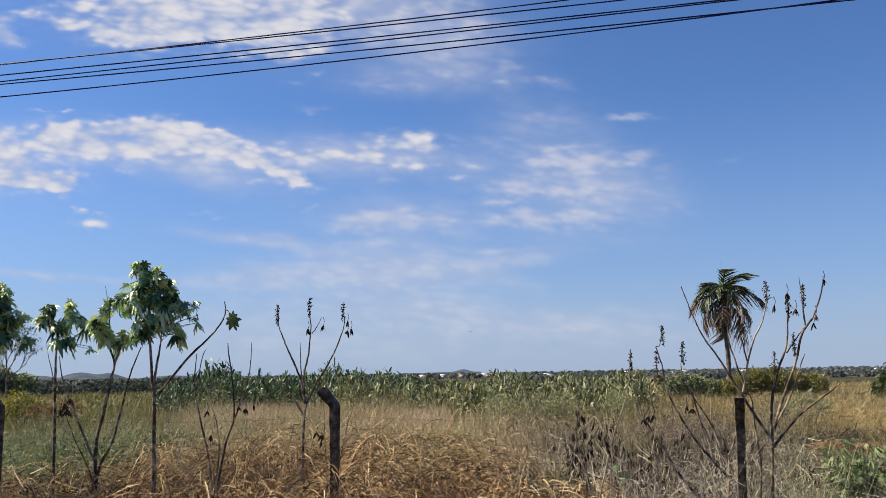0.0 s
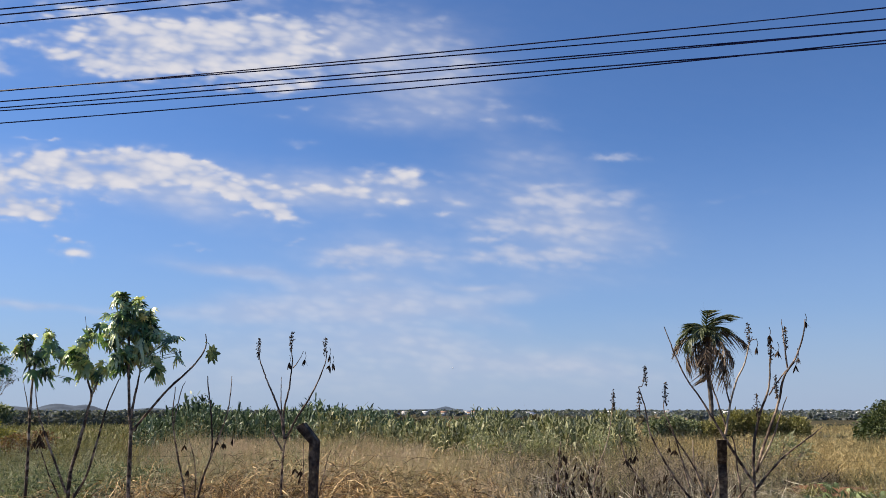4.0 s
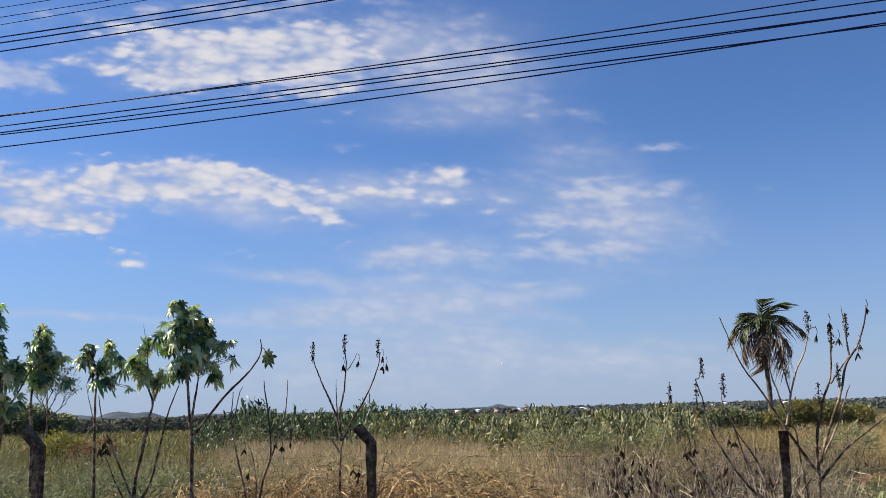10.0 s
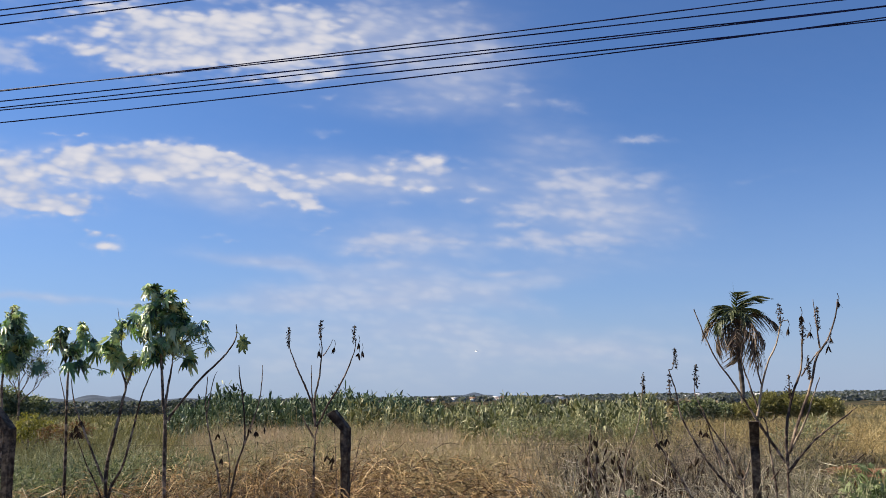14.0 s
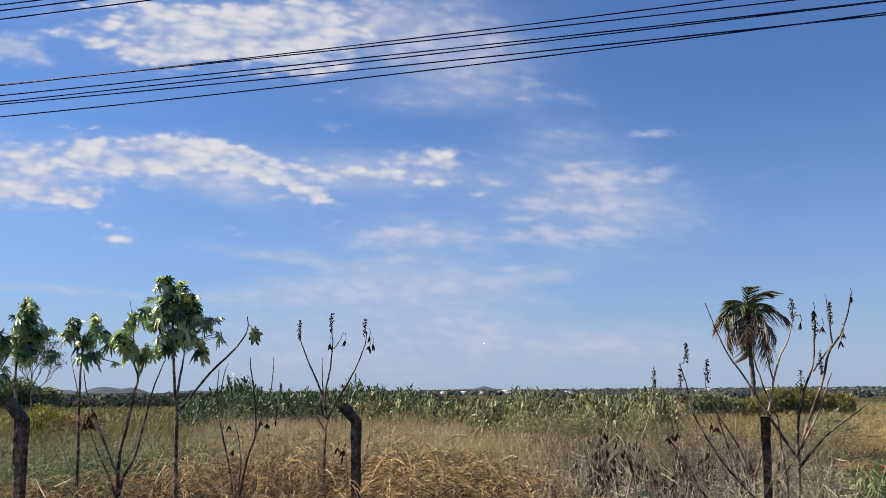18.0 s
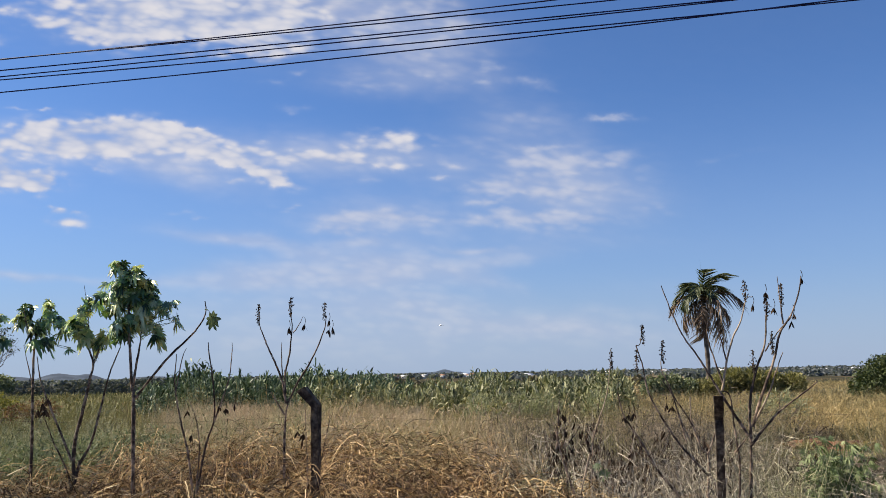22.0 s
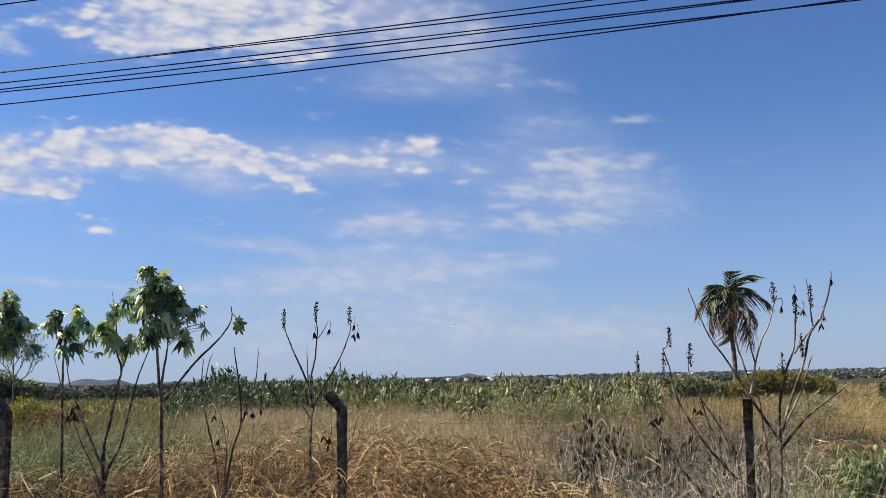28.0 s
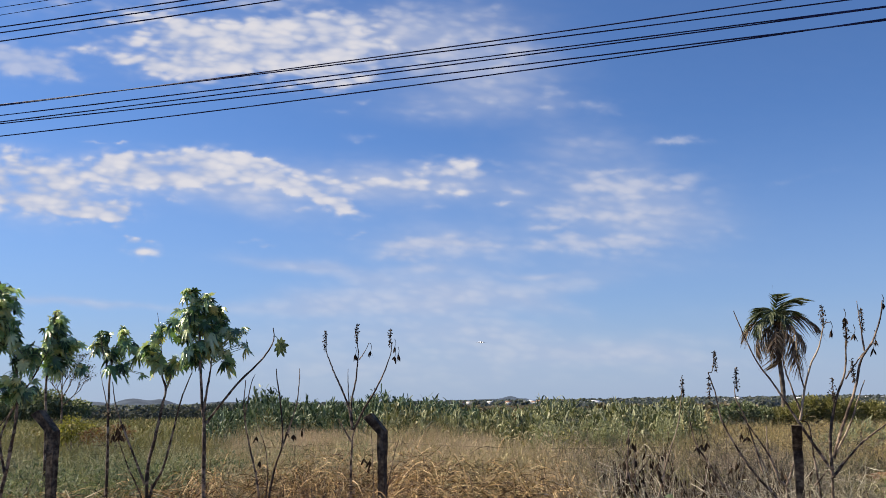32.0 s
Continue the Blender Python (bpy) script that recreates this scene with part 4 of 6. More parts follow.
def build_bare_tree(x, y, tall, label):
    pick = random.Random(11)
    tree = thing("bare_tree", (x, y, float(ground_height(x, y))), label, "tree")
    pieces, ends = [], []

    def grow(p, d, length, r, level):
        mid = p + d * length * 0.5 + Vector((pick.uniform(-1, 1), pick.uniform(-1, 1), pick.uniform(-0.3, 0.6))) * length * 0.08
        end = p + d * length
        made, _ = tube([p, mid, end], r, r * 0.6, 4, 2)
        pieces.extend(made)
        if level == 0:
            ends.append(tuple(end))
            return
        for _ in range(3 if level > 2 else 4):
            turn = Vector((pick.uniform(-1, 1), pick.uniform(-1, 1), pick.uniform(0.0, 0.9)))
            grow(p + d * length * pick.uniform(0.5, 1.0), (d * 0.75 + turn * 0.75).normalized(), length * pick.uniform(0.55, 0.75), r * 0.58, level - 1)

    trunk, _ = tube([(0, 0, 0), (0.05, 0, tall * 0.2), (0, 0, tall * 0.45)], 0.065, 0.03, 8, 4)
    part("trunk", trunk, TWIG, tree)
    for k in range(6):
        turn = Vector((pick.uniform(-1, 1), pick.uniform(-1, 1), 0.9)).normalized()
        grow(Vector((0, 0, tall * pick.uniform(0.3, 0.45))), turn, tall * 0.24, 0.030, 4)
    part("branch", pieces, TWIG, tree)
    spots = rng.permutation(np.array(ends))[:130]
    part("foliage", [leaf_cloud([(*p, 0.12, 0.12, 0.1) for p in spots], 900, 0.09)], BUSH, tree, "sparse dark leaves")


build_bare_tree(-20.6, 40, 4.9, "nearly bare tree with fine grey branches behind bushes")

# ---- grass ----
def region(count, low, high, near, deep, keep=None):
    """Random places between two bearings and two distances."""
    y = np.sqrt(rng.uniform(near ** 2, deep ** 2, count))
    x = rng.uniform(low, high, count) * y
    if keep is not None:
        ok = keep(x, y)
        x, y = x[ok], y[ok]
    return x, y


def patchy(x, y, size, shift):
    return np.array([noise.noise((a * size + shift, b * size, shift)) for a, b in zip(x, y)])


def in_dirt(x, y):
    return (((x - 7.8) / 1.0) ** 2 + ((y - 16.8) / 0.9) ** 2 < 1) | ((np.abs(x / y - 0.470) < 0.062 - 0.008 * np.sin(y * 5)) & (y > 9.0) & (y < 16.6))


def grass(name, x, y, tall, wide, lean, droop, mat, label, profile=BLADE, lift=0.0):
    n = len(x)
    base = np.stack((x, y, ground_height(x, y) + lift), axis=-1)
    d = aim(rng.uniform(0, 2 * math.pi, n), math.pi / 2 - 0.45 * lean - np.abs(rng.normal(scale=lean * 0.75, size=n)))
    stuff(name, [strips(base, d, tall, wide, droop, profile)], mat, label, "grass")


def clumps(x, y, spread, per):
    """Gathers places into tufts."""
    n = len(x)
    k = rng.integers(0, max(1, n // per), n)
    return x[k] + rng.normal(scale=spread, size=n), y[k] + rng.normal(scale=spread, size=n)


def heaps(x, y, size, shift, much):
    """Swells and hollows of matted growth."""
    return np.clip(0.72 + much * patchy(x, y, size, shift) + 0.5 * patchy(x, y, size * 2.7, shift + 4), 0.12, 1.7)


def build_grass():
    reach = lambda x, y: np.interp(x / y, (-0.9, -0.38, -0.26, -0.02, 0.08, 0.15, 0.21), (9.6, 9.8, 11.8, 12.0, 10.2, 8.8, 7.4))
    straw_zone = lambda x, y: y < reach(x, y) * (1 + 0.05 * np.sin(x * 4.1))
    right = lambda x, y: x > 0.6 + 0.3 * np.sin(y * 3)
    # straw near the fence: heaps thatched with stems that fall outwards from their tops
    cx, cy = region(330, -0.88, 0.2, 5.4, 12.2, straw_zone)
    big, high = rng.uniform(0.35, 0.75, len(cx)), 0.52 * rng.uniform(0.7, 1.2, len(cx))
    high = high * np.interp(cx / cy, (-0.5, -0.3, -0.1, 0.05, 0.2), (1.1, 1.6, 1.75, 1.5, 0.95))

    def thatch(per, low, top, wide, long, rise, sink, name, mat, label):
        k = np.repeat(np.arange(len(cx)), per)
        a, r = rng.uniform(0, 2 * math.pi, len(k)), np.sqrt(rng.uniform(0, 1, len(k)))
        x, y = cx[k] + np.cos(a) * r * big[k], cy[k] + np.sin(a) * r * big[k]
        z = high[k] * (1 - r ** 2) * rng.uniform(low, top, len(k)) + 0.05
        d = aim(a + rng.normal(scale=0.7, size=len(k)), rng.normal(rise, 0.35, len(k)) - 0.6 * r)
        stuff(name, [strips(np.stack((x, y, z), axis=-1), d, rng.uniform(*long, len(k)), rng.uniform(*wide, len(k)), rng.uniform(*sink, len(k)), (0.8, 1.0, 1.0, 0.9, 0.7, 0.2))], mat, label, "grass")

    # dark strips inside the heaps deepen the shade in their gaps
    thatch(80, 0.1, 0.7, (0.012, 0.03), (0.06, 0.16), 0.0, (0.3, 0.9), "dark_litter", DEAD_LEAF, "dark litter strips standing in for shade inside the straw heaps")
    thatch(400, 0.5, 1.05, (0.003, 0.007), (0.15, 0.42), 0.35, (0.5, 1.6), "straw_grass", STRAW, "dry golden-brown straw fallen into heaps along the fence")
    thatch(24, 0.9, 1.05, (0.004, 0.008), (0.35, 0.75), 0.75, (0.6, 1.3), "arching_straw", STRAW, "long arching straw stems over the heaps")
    x, y = region(42000, -0.85, 0.24, 5.6, 12.5, straw_zone)
    x, y = clumps(x, y, 0.2, 16)
    z = rng.uniform(0.05, 0.62, len(x)) * 0.9 * heaps(x, y, 1.25, 3.0, 1.5)
    d = aim(rng.uniform(0, 2 * math.pi, len(x)), rng.normal(scale=0.6, size=len(x)))
    stuff("fallen_straw", [strips(np.stack((x, y, z), axis=-1), d, rng.uniform(0.08, 0.34, len(x)), rng.uniform(0.003, 0.008, len(x)), rng.uniform(-0.4, 1.5, len(x)), (0.8, 1.0, 1.0, 0.9, 0.3))],
          STRAW, "tangle of fallen pale straw stems", "grass")
    x, y = region(46000, -0.85, 0.24, 6.0, 13.0, lambda x, y: y < 1.08 * reach(x, y))
    x, y = clumps(x, y, 0.12, 14)
    grass("standing_straw", x, y, 0.74 * rng.uniform(0.4, 1.2, len(x)), rng.uniform(0.002, 0.005, len(x)), 0.6, rng.uniform(0.0, 0.9, len(x)), STRAW, "thin dry stems still standing among the straw", (0.8, 1.0, 1.0, 0.8, 0.5, 0.1))
    # low dark strips stand in for deep shade near the soil
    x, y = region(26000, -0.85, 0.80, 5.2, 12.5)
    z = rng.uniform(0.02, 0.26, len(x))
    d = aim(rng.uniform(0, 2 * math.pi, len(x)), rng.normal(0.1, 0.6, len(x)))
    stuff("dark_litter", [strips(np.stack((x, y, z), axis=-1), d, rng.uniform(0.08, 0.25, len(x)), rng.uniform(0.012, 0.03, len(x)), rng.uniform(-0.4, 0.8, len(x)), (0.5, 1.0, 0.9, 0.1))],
          DEAD_LEAF, "dark litter strips standing in for shade under the straw", "litter")
    x, y = region(200, -0.85, 0.16, 5.6, 10.5, straw_zone)
    z = rng.uniform(0.42, 0.68, len(x))
    d = aim(rng.uniform(0, 2 * math.pi, len(x)), rng.normal(scale=0.25, size=len(x)))
    stuff("bleached_stalks", [strips(np.stack((x, y, z), axis=-1), d, rng.uniform(0.15, 0.55, len(x)), rng.uniform(0.007, 0.012, len(x)), rng.uniform(-0.2, 0.7, len(x)), (0.9, 1.0, 1.0, 0.9, 0.6))],
          BLEACHED, "long bleached stalks lying on the straw", "grass")
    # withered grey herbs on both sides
    # nearer herbs get the paler colour for their sunlit tops, farther ones a darker copy
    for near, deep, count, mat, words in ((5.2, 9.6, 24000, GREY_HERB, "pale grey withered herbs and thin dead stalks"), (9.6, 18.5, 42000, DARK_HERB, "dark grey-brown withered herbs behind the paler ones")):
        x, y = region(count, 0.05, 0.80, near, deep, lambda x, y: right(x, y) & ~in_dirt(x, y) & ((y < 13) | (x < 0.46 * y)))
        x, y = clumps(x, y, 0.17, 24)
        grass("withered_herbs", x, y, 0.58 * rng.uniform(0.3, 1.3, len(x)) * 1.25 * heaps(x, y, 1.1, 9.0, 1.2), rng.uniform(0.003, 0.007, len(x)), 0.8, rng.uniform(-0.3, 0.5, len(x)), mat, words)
    x, y = region(56000, -0.85, -0.16, 9.0, 19.0)
    x, y = clumps(x, y, 0.2, 24)
    grass("withered_herbs", x, y, 0.60 * rng.uniform(0.35, 1.2, len(x)) * 1.25 * heaps(x, y, 1.1, 5.0, 1.4), rng.uniform(0.003, 0.007, len(x)), 0.7, rng.uniform(-0.2, 0.5, len(x)), LEFT_HERB, "grey-green withered herbs behind the fence")
    # fine seeding grass in the middle of the field
    x, y = region(150000, -0.30, 0.30, 10.5, 25.5, lambda x, y: (y > 0.97 * reach(x, y)) & ~((x > 0.11 * y) & (y < 17)))
    x, y = clumps(x, y, 0.28, 12)
    h = 0.82 * rng.uniform(0.45, 1.1, len(x)) * (1 + 0.25 * patchy(x, y, 0.35, 2.0)) * (1 + 0.03 * np.clip(y - 18, 0, 8) * (x < 0.5)) * np.where((x / y > 0.0) & (y > 17), 0.58, 1.0)
    grass("seeding_grass", x, y, h, rng.uniform(0.003, 0.008, len(x)), 0.30, rng.uniform(-0.1, 0.35, len(x)), FLUFF, "tall fine beige grass gone to seed")
    x, y = region(26000, -0.28, 0.28, 11.5, 25.5, lambda x, y: (y > 0.97 * reach(x, y)) & ~((x > 0.11 * y) & (y < 17)))
    z = 0.72 * rng.uniform(0.55, 1.15, len(x)) * (1 + 0.25 * patchy(x, y, 0.35, 2.0)) * np.where((x / y > 0.0) & (y > 17), 0.58, 1.0)
    d = aim(rng.uniform(0, 2 * math.pi, len(x)), rng.uniform(0.5, 1.5, len(x)))
    stuff("seed_plumes", [strips(np.stack((x, y, z), axis=-1), d, rng.uniform(0.05, 0.14, len(x)), rng.uniform(0.004, 0.010, len(x)), rng.uniform(0.0, 0.4, len(x)), LENS)], FLUFF, "pale feathery seed heads over the grass", "grass")
    for low, high, near, deep, count, mat in ((0.08, 0.80, 5.2, 9.6, 26000, GREY_HERB), (0.08, 0.46, 9.6, 18.5, 40000, DARK_HERB), (-0.85, -0.11, 8.0, 19.0, 60000, LEFT_HERB)):
        x, y = region(count, low, high, near, deep, lambda x, y: (right(x, y) | (x < 0)) & ~in_dirt(x, y))
        x, y = clumps(x, y, 0.16, 30)
        z = rng.uniform(0.03, 0.58, len(x)) * 1.3 * heaps(x, y, 1.1, 9.0 if low > 0 else 5.0, 1.3)
        d = aim(rng.uniform(0, 2 * math.pi, len(x)), rng.normal(0.5, 0.6, len(x)))
        stuff("herb_twigs", [strips(np.stack((x, y, z), axis=-1), d, rng.uniform(0.06, 0.28, len(x)), rng.uniform(0.003, 0.006, len(x)), rng.uniform(-0.5, 0.6, len(x)))], mat, "fine pale twigs of withered herbs", "grass")
    x, y = region(30000, 0.24, 0.80, 14.0, 30, lambda x, y: ~in_dirt(x, y) & (y > np.interp(x / y, (0.2, 0.36, 0.44), (19.5, 18.5, 14.0))))
    x, y = clumps(x, y, 0.3, 16)
    z = rng.uniform(0.05, 0.62, len(x)) * (1 + 0.4 * patchy(x, y, 0.25, 7.0))
    d = aim(rng.uniform(0, 2 * math.pi, len(x)), rng.normal(0.4, 0.7, len(x)))
    stuff("bent_grass", [strips(np.stack((x, y, z), axis=-1), d, rng.uniform(0.15, 0.45, len(x)), rng.uniform(0.004, 0.009, len(x)), rng.uniform(-0.5, 0.9, len(x)))], GOLD_GRASS, "bent and fallen golden grass blades", "grass")
    # dark dead stalks hung with withered leaves
    x, y = region(120, 0.13, 0.34, 7.6, 11.5)
    x, y = clumps(x, y, 0.07, 7)
    h = rng.uniform(0.55, 1.05, len(x))
    base = np.stack((x, y, 0 * x), axis=-1)
    d = aim(rng.uniform(0, 2 * math.pi, len(x)), rng.uniform(1.2, 1.5, len(x)))
    pieces = [strips(base, d, h, 0.011, 0.05, (1.0, 0.9, 0.8, 0.5))]
    for k in range(7):
        s = rng.uniform(0.3, 1.0, len(x))
        hang = np.stack((rng.normal(scale=0.4, size=len(x)), rng.normal(scale=0.4, size=len(x)), np.full(len(x), -1.0)), axis=-1)
        pieces.append(strips(base + d * (h * s)[:, None], hang, rng.uniform(0.06, 0.14, len(x)), rng.uniform(0.014, 0.032, len(x)), 0.1, LENS))
    stuff("dead_stalks", pieces, DEAD_LEAF, "dark brown dead stalks hung with shrivelled leaves", "dead stalks")
    # green tufts scattered through the beige grass
    x, y = region(16000, -0.12, 0.27, 14.0, 25.5)
    x, y = clumps(x, y, 0.22, 60)
    grass("green_tufts", x, y, 0.78 * rng.uniform(0.4, 1.15, len(x)), rng.uniform(0.006, 0.014, len(x)), 0.4, rng.uniform(0.0, 0.6, len(x)), GREEN_GRASS, "olive-green tufts among the beige grass")
    # yellow-green grass to the far left, golden grass to the far right
    x, y = region(70000, -0.85, -0.22, 15.5, 34)
    x, y = clumps(x, y, 0.3, 10)
    grass("green_grass", x, y, 0.70 * rng.uniform(0.4, 1.25, len(x)) * (1 + 0.35 * patchy(x, y, 0.25, 4.0)), rng.uniform(0.004, 0.010, len(x)), 0.5, rng.uniform(-0.1, 0.6, len(x)), GREEN_GRASS, "tall yellow-green field grass")
    x, y = region(16000, -0.85, -0.25, 34, 82)
    grass("green_grass", x, y, 0.7 * rng.uniform(0.5, 1.2, len(x)), rng.uniform(0.03, 0.07, len(x)), 0.7, rng.uniform(0.0, 0.8, len(x)), GREEN_GRASS, "yellow-green grass far out in the field")
    x, y = region(64000, 0.20, 0.80, 13.5, 37, lambda x, y: ~in_dirt(x, y) & (y > np.interp(x / y, (0.2, 0.36, 0.44), (19.5, 18.5, 13.5))))
    x, y = clumps(x, y, 0.3, 9)
    ok = ~in_dirt(x, y)
    x, y = x[ok], y[ok]
    grass("golden_grass", x, y, 0.62 * rng.uniform(0.4, 1.3, len(x)) * (1 + 0.35 * patchy(x, y, 0.25, 7.0)), rng.uniform(0.005, 0.013, len(x)), 0.42, rng.uniform(0.0, 0.55, len(x)), GOLD_GRASS, "tall golden field grass")
    x, y = region(22000, 0.05, 0.80, 36, 78)
    grass("golden_grass", x, y, 0.62 * rng.uniform(0.5, 1.2, len(x)), rng.uniform(0.014, 0.03, len(x)), 0.6, rng.uniform(0.0, 0.8, len(x)), GOLD_GRASS, "golden grass in the far field")


build_grass()


def build_dirt():
    """A low, lumpy spread of bare earth."""
    n, k = 40, 12
    v, f = [(7.8, 16.8, 0.13)], []
    for q in range(1, k + 1):
        r = q / k
        for i in range(n):
            t = i * 2 * math.pi / n
            x, y = 7.8 + 1.1 * r * math.cos(t) * (1 + 0.12 * math.sin(3 * t)), 16.8 + 0.9 * r * math.sin(t)
            v.append((x, y, 0.13 * (1 - r ** 2) + 0.11 * noise.noise((x * 3.1, y * 3.1, 0.2)) * (1 - r ** 4) - (0.02 if q == k else 0.0)))
    f += [(0, 1 + i, 1 + (i + 1) % n) for i in range(n)]
    for q in range(k - 1):
        f += [(1 + q * n + i, 1 + (q + 1) * n + i, 1 + (q + 1) * n + (i + 1) % n, 1 + q * n + (i + 1) % n) for i in range(n)]
    tagged(new("dirt_mound", mesh_of("dirt_mound", [(v, f)], RED_SOIL, True)), "low mound of bare red earth among grass", "earth mound")


def build_tuft(x, y, wide, tall, count, mat, label):
    """A tuft of grass whose blades arch out from one root."""
    a = rng.uniform(0, 2 * math.pi, count)
    d = aim(a, rng.uniform(0.5, 1.4, count))
    foot = np.stack((rng.normal(scale=wide * 0.25, size=count), rng.normal(scale=wide * 0.2, size=count), 0 * a), axis=-1)
    tuft = thing("grass_tuft", (x, y, float(ground_height(x, y))), label, "grass tuft", "grass tufts by the bare earth")
    part("foliage", [strips(foot, d, tall * rng.uniform(0.5, 1.2, count), rng.uniform(0.008, 0.02, count), rng.uniform(0.3, 1.3, count), (0.8, 1.0, 0.9, 0.7, 0.4, 0.1))], mat, tuft)


for tx, ty, tw in ((8.0, 18.0, 0.7), (8.7, 18.2, 0.8), (9.3, 18.1, 0.6), (7.3, 17.7, 0.6)):
    build_tuft(tx, ty, tw, 0.75, 420, DARK_HERB, "dark arching tuft of half-dead grass behind bare earth")
for tx, ty, tw in ((5.9, 14.6, 0.6), (6.6, 14.3, 0.5), (7.9, 14.6, 0.5), (7.2, 16.3, 0.3), (8.5, 16.4, 0.35), (8.0, 15.8, 0.3)):
    build_tuft(tx, ty, tw, 0.42, 260, GREEN_GRASS, "low olive-green tuft of grass before bare earth")


build_dirt()


LOBES = 9
LEAF_FACES = np.array([(0, 1 + 4 * k + j, 2 + 4 * k + j) for k in range(LOBES) for j in range(4) if 4 * k + j < 4 * LOBES])


def leaf_blade(centre, heading, size, sink, wild=0.6, slim=0.33):
    """A castor leaf: nine pointed lobes joined half way down, folded along their ribs and hanging at the rim; most turn their face to the light."""
    heading = np.asarray(heading, dtype=float) / np.linalg.norm(heading)
    face = np.array((-0.45, -0.5, 0.7)) + rng.normal(scale=wild, size=3)
    face -= heading * (face @ heading)
    normal = face / np.linalg.norm(face)
    across = np.cross(normal, heading)
    rim, rise, turn = [], [], []
    middle = np.radians(np.linspace(-160, 160, LOBES)) + rng.normal(scale=0.07, size=LOBES)
    step = np.radians(20)
    deep = 0.27 + 0.7 * slim
    for k, a in enumerate(middle):
        long = size * (1.15 - 0.32 * abs(a) / 2.8) * rng.uniform(0.82, 1.12)
        rim += [long * deep, long * 0.84, long, long * 0.84]
        turn += [a - step, a - step * 0.46, a, a + step * 0.46]
        rise += [-0.07 * size, 0.02 * size, 0.0, 0.02 * size]
    rim.append(size * deep * 0.9), turn.append(middle[-1] + step), rise.append(-0.07 * size)
    rim, turn, rise = np.array(rim), np.array(turn), np.array(rise)
    pts = centre + (rim * np.cos(turn))[:, None] * heading + (rim * np.sin(turn))[:, None] * across + rise[:, None] * normal
    fall = sink * rim ** 2 / size
    pts -= 0.55 * fall[:, None] * normal
    pts[:, 2] -= 0.45 * fall
    return np.concatenate((np.asarray(centre, dtype=float)[None], pts)), LEAF_FACES


def build_weeds(x, y, wide, tall, count, label):
    """A spreading weed: bent stalks set with lobed leaves."""
    weed = thing("weed", (x, y, 0), label, "weed", "green weeds")
    for _ in range(count):
        a, l = rng.uniform(0, 2 * math.pi), tall * rng.uniform(0.7, 1.2)
        tip = np.array((math.cos(a) * wide * rng.uniform(0.2, 1), math.sin(a) * wide * rng.uniform(0.2, 1), l))
        pieces, line = tube([(0, 0, 0), tip * (0.35, 0.35, 0.6), tip], 0.008, 0.004, 5, 4)
        blades = []
        for q in rng.integers(4, len(line), 9):
            out = np.array((rng.normal(), rng.normal() - 0.4, rng.uniform(-0.3, 0.6)))
            reach = line[q] + out * 0.05
            blades += tube([line[q], line[q] * 0.5 + reach * 0.5 + (0, 0, 0.015), reach], 0.003, 0.002, 4, 2)[0]
            blades.append(leaf_blade(reach, out, rng.uniform(0.03, 0.058), rng.uniform(0.3, 1.6), 0.9, 0.2))
        part("stalk", pieces + blades, WEED, weed)


for wx, wy, ww, wt, wc in ((3.45, 7.5, 0.2, 0.74, 9), (3.62, 7.6, 0.22, 0.80, 10), (3.80, 7.7, 0.2, 0.74, 9), (4.05, 7.9, 0.22, 0.62, 6), (4.4, 7.7, 0.28, 0.68, 7), (3.8, 8.4, 0.35, 0.62, 8), (4.65, 8.2, 0.28, 0.60, 5)):
    build_weeds(wx, wy, ww, wt, wc, "low green weed with lobed pale-edged leaves beside the fence")


# ---- fence ----
def build_post(x, y, top, tilt_x, tilt_y, tilt_z, thick, foot, label):
    """A square concrete post with a bent-over head."""
    post = thing("fence_post", (x, y, 0), label, "fence post", "concrete fence posts")
    bm = bmesh.new()
    t = thick / 2
    rings = [(foot, 0, 0), (foot * 0.5 + 0.015, 0, top * 0.5), (0.0, 0, top), (tilt_x, tilt_y, top + tilt_z)]
    loops = []
    for k, (dx, dy, z) in enumerate(rings):
        w = t * (1.0, 1.0, 1.12, 1.2)[k]
        lift = (0.0, 0.0, 0.35, 0.6)[k] * t if tilt_x < -0.05 else 0.0
        ring = [bm.verts.new((dx + i * w, dy + j * w, z + i * lift)) for i, j in ((-1, -1), (1, -1), (1, 1), (-1, 1))]
        loops.append(ring)
    for a, b in zip(loops, loops[1:]):
        for i in range(4):
            bm.faces.new((a[i], a[(i + 1) % 4], b[(i + 1) % 4], b[i]))
    bm.faces.new(loops[0][::-1]), bm.faces.new(loops[-1])
    bmesh.ops.bevel(bm, geom=bm.edges[:], offset=0.002, segments=1, affect="EDGES")
    bmesh.ops.subdivide_edges(bm, edges=[e for e in bm.edges if e.calc_length() > 0.2], cuts=5)
    for v in bm.verts:
        v.co += Vector((noise.noise(v.co * 9), noise.noise(v.co * 9 + Vector((5, 0, 0))), 0)) * 0.006
    bmesh.ops.recalc_face_normals(bm, faces=bm.faces[:])
    mesh = bpy.data.meshes.new("shaft")
    bm.to_mesh(mesh)
    bm.free()
    mesh.materials.append(CONCRETE)
    shaft = part("shaft", mesh, None, post)
    shaft.rotation_euler = (0, 0, radians(-17))
    return post


FENCE, SLOPE = 6.8, 0.195


def fence_point(u):
    x = u * FENCE / (1 + SLOPE * u)
    return x, FENCE - SLOPE * x


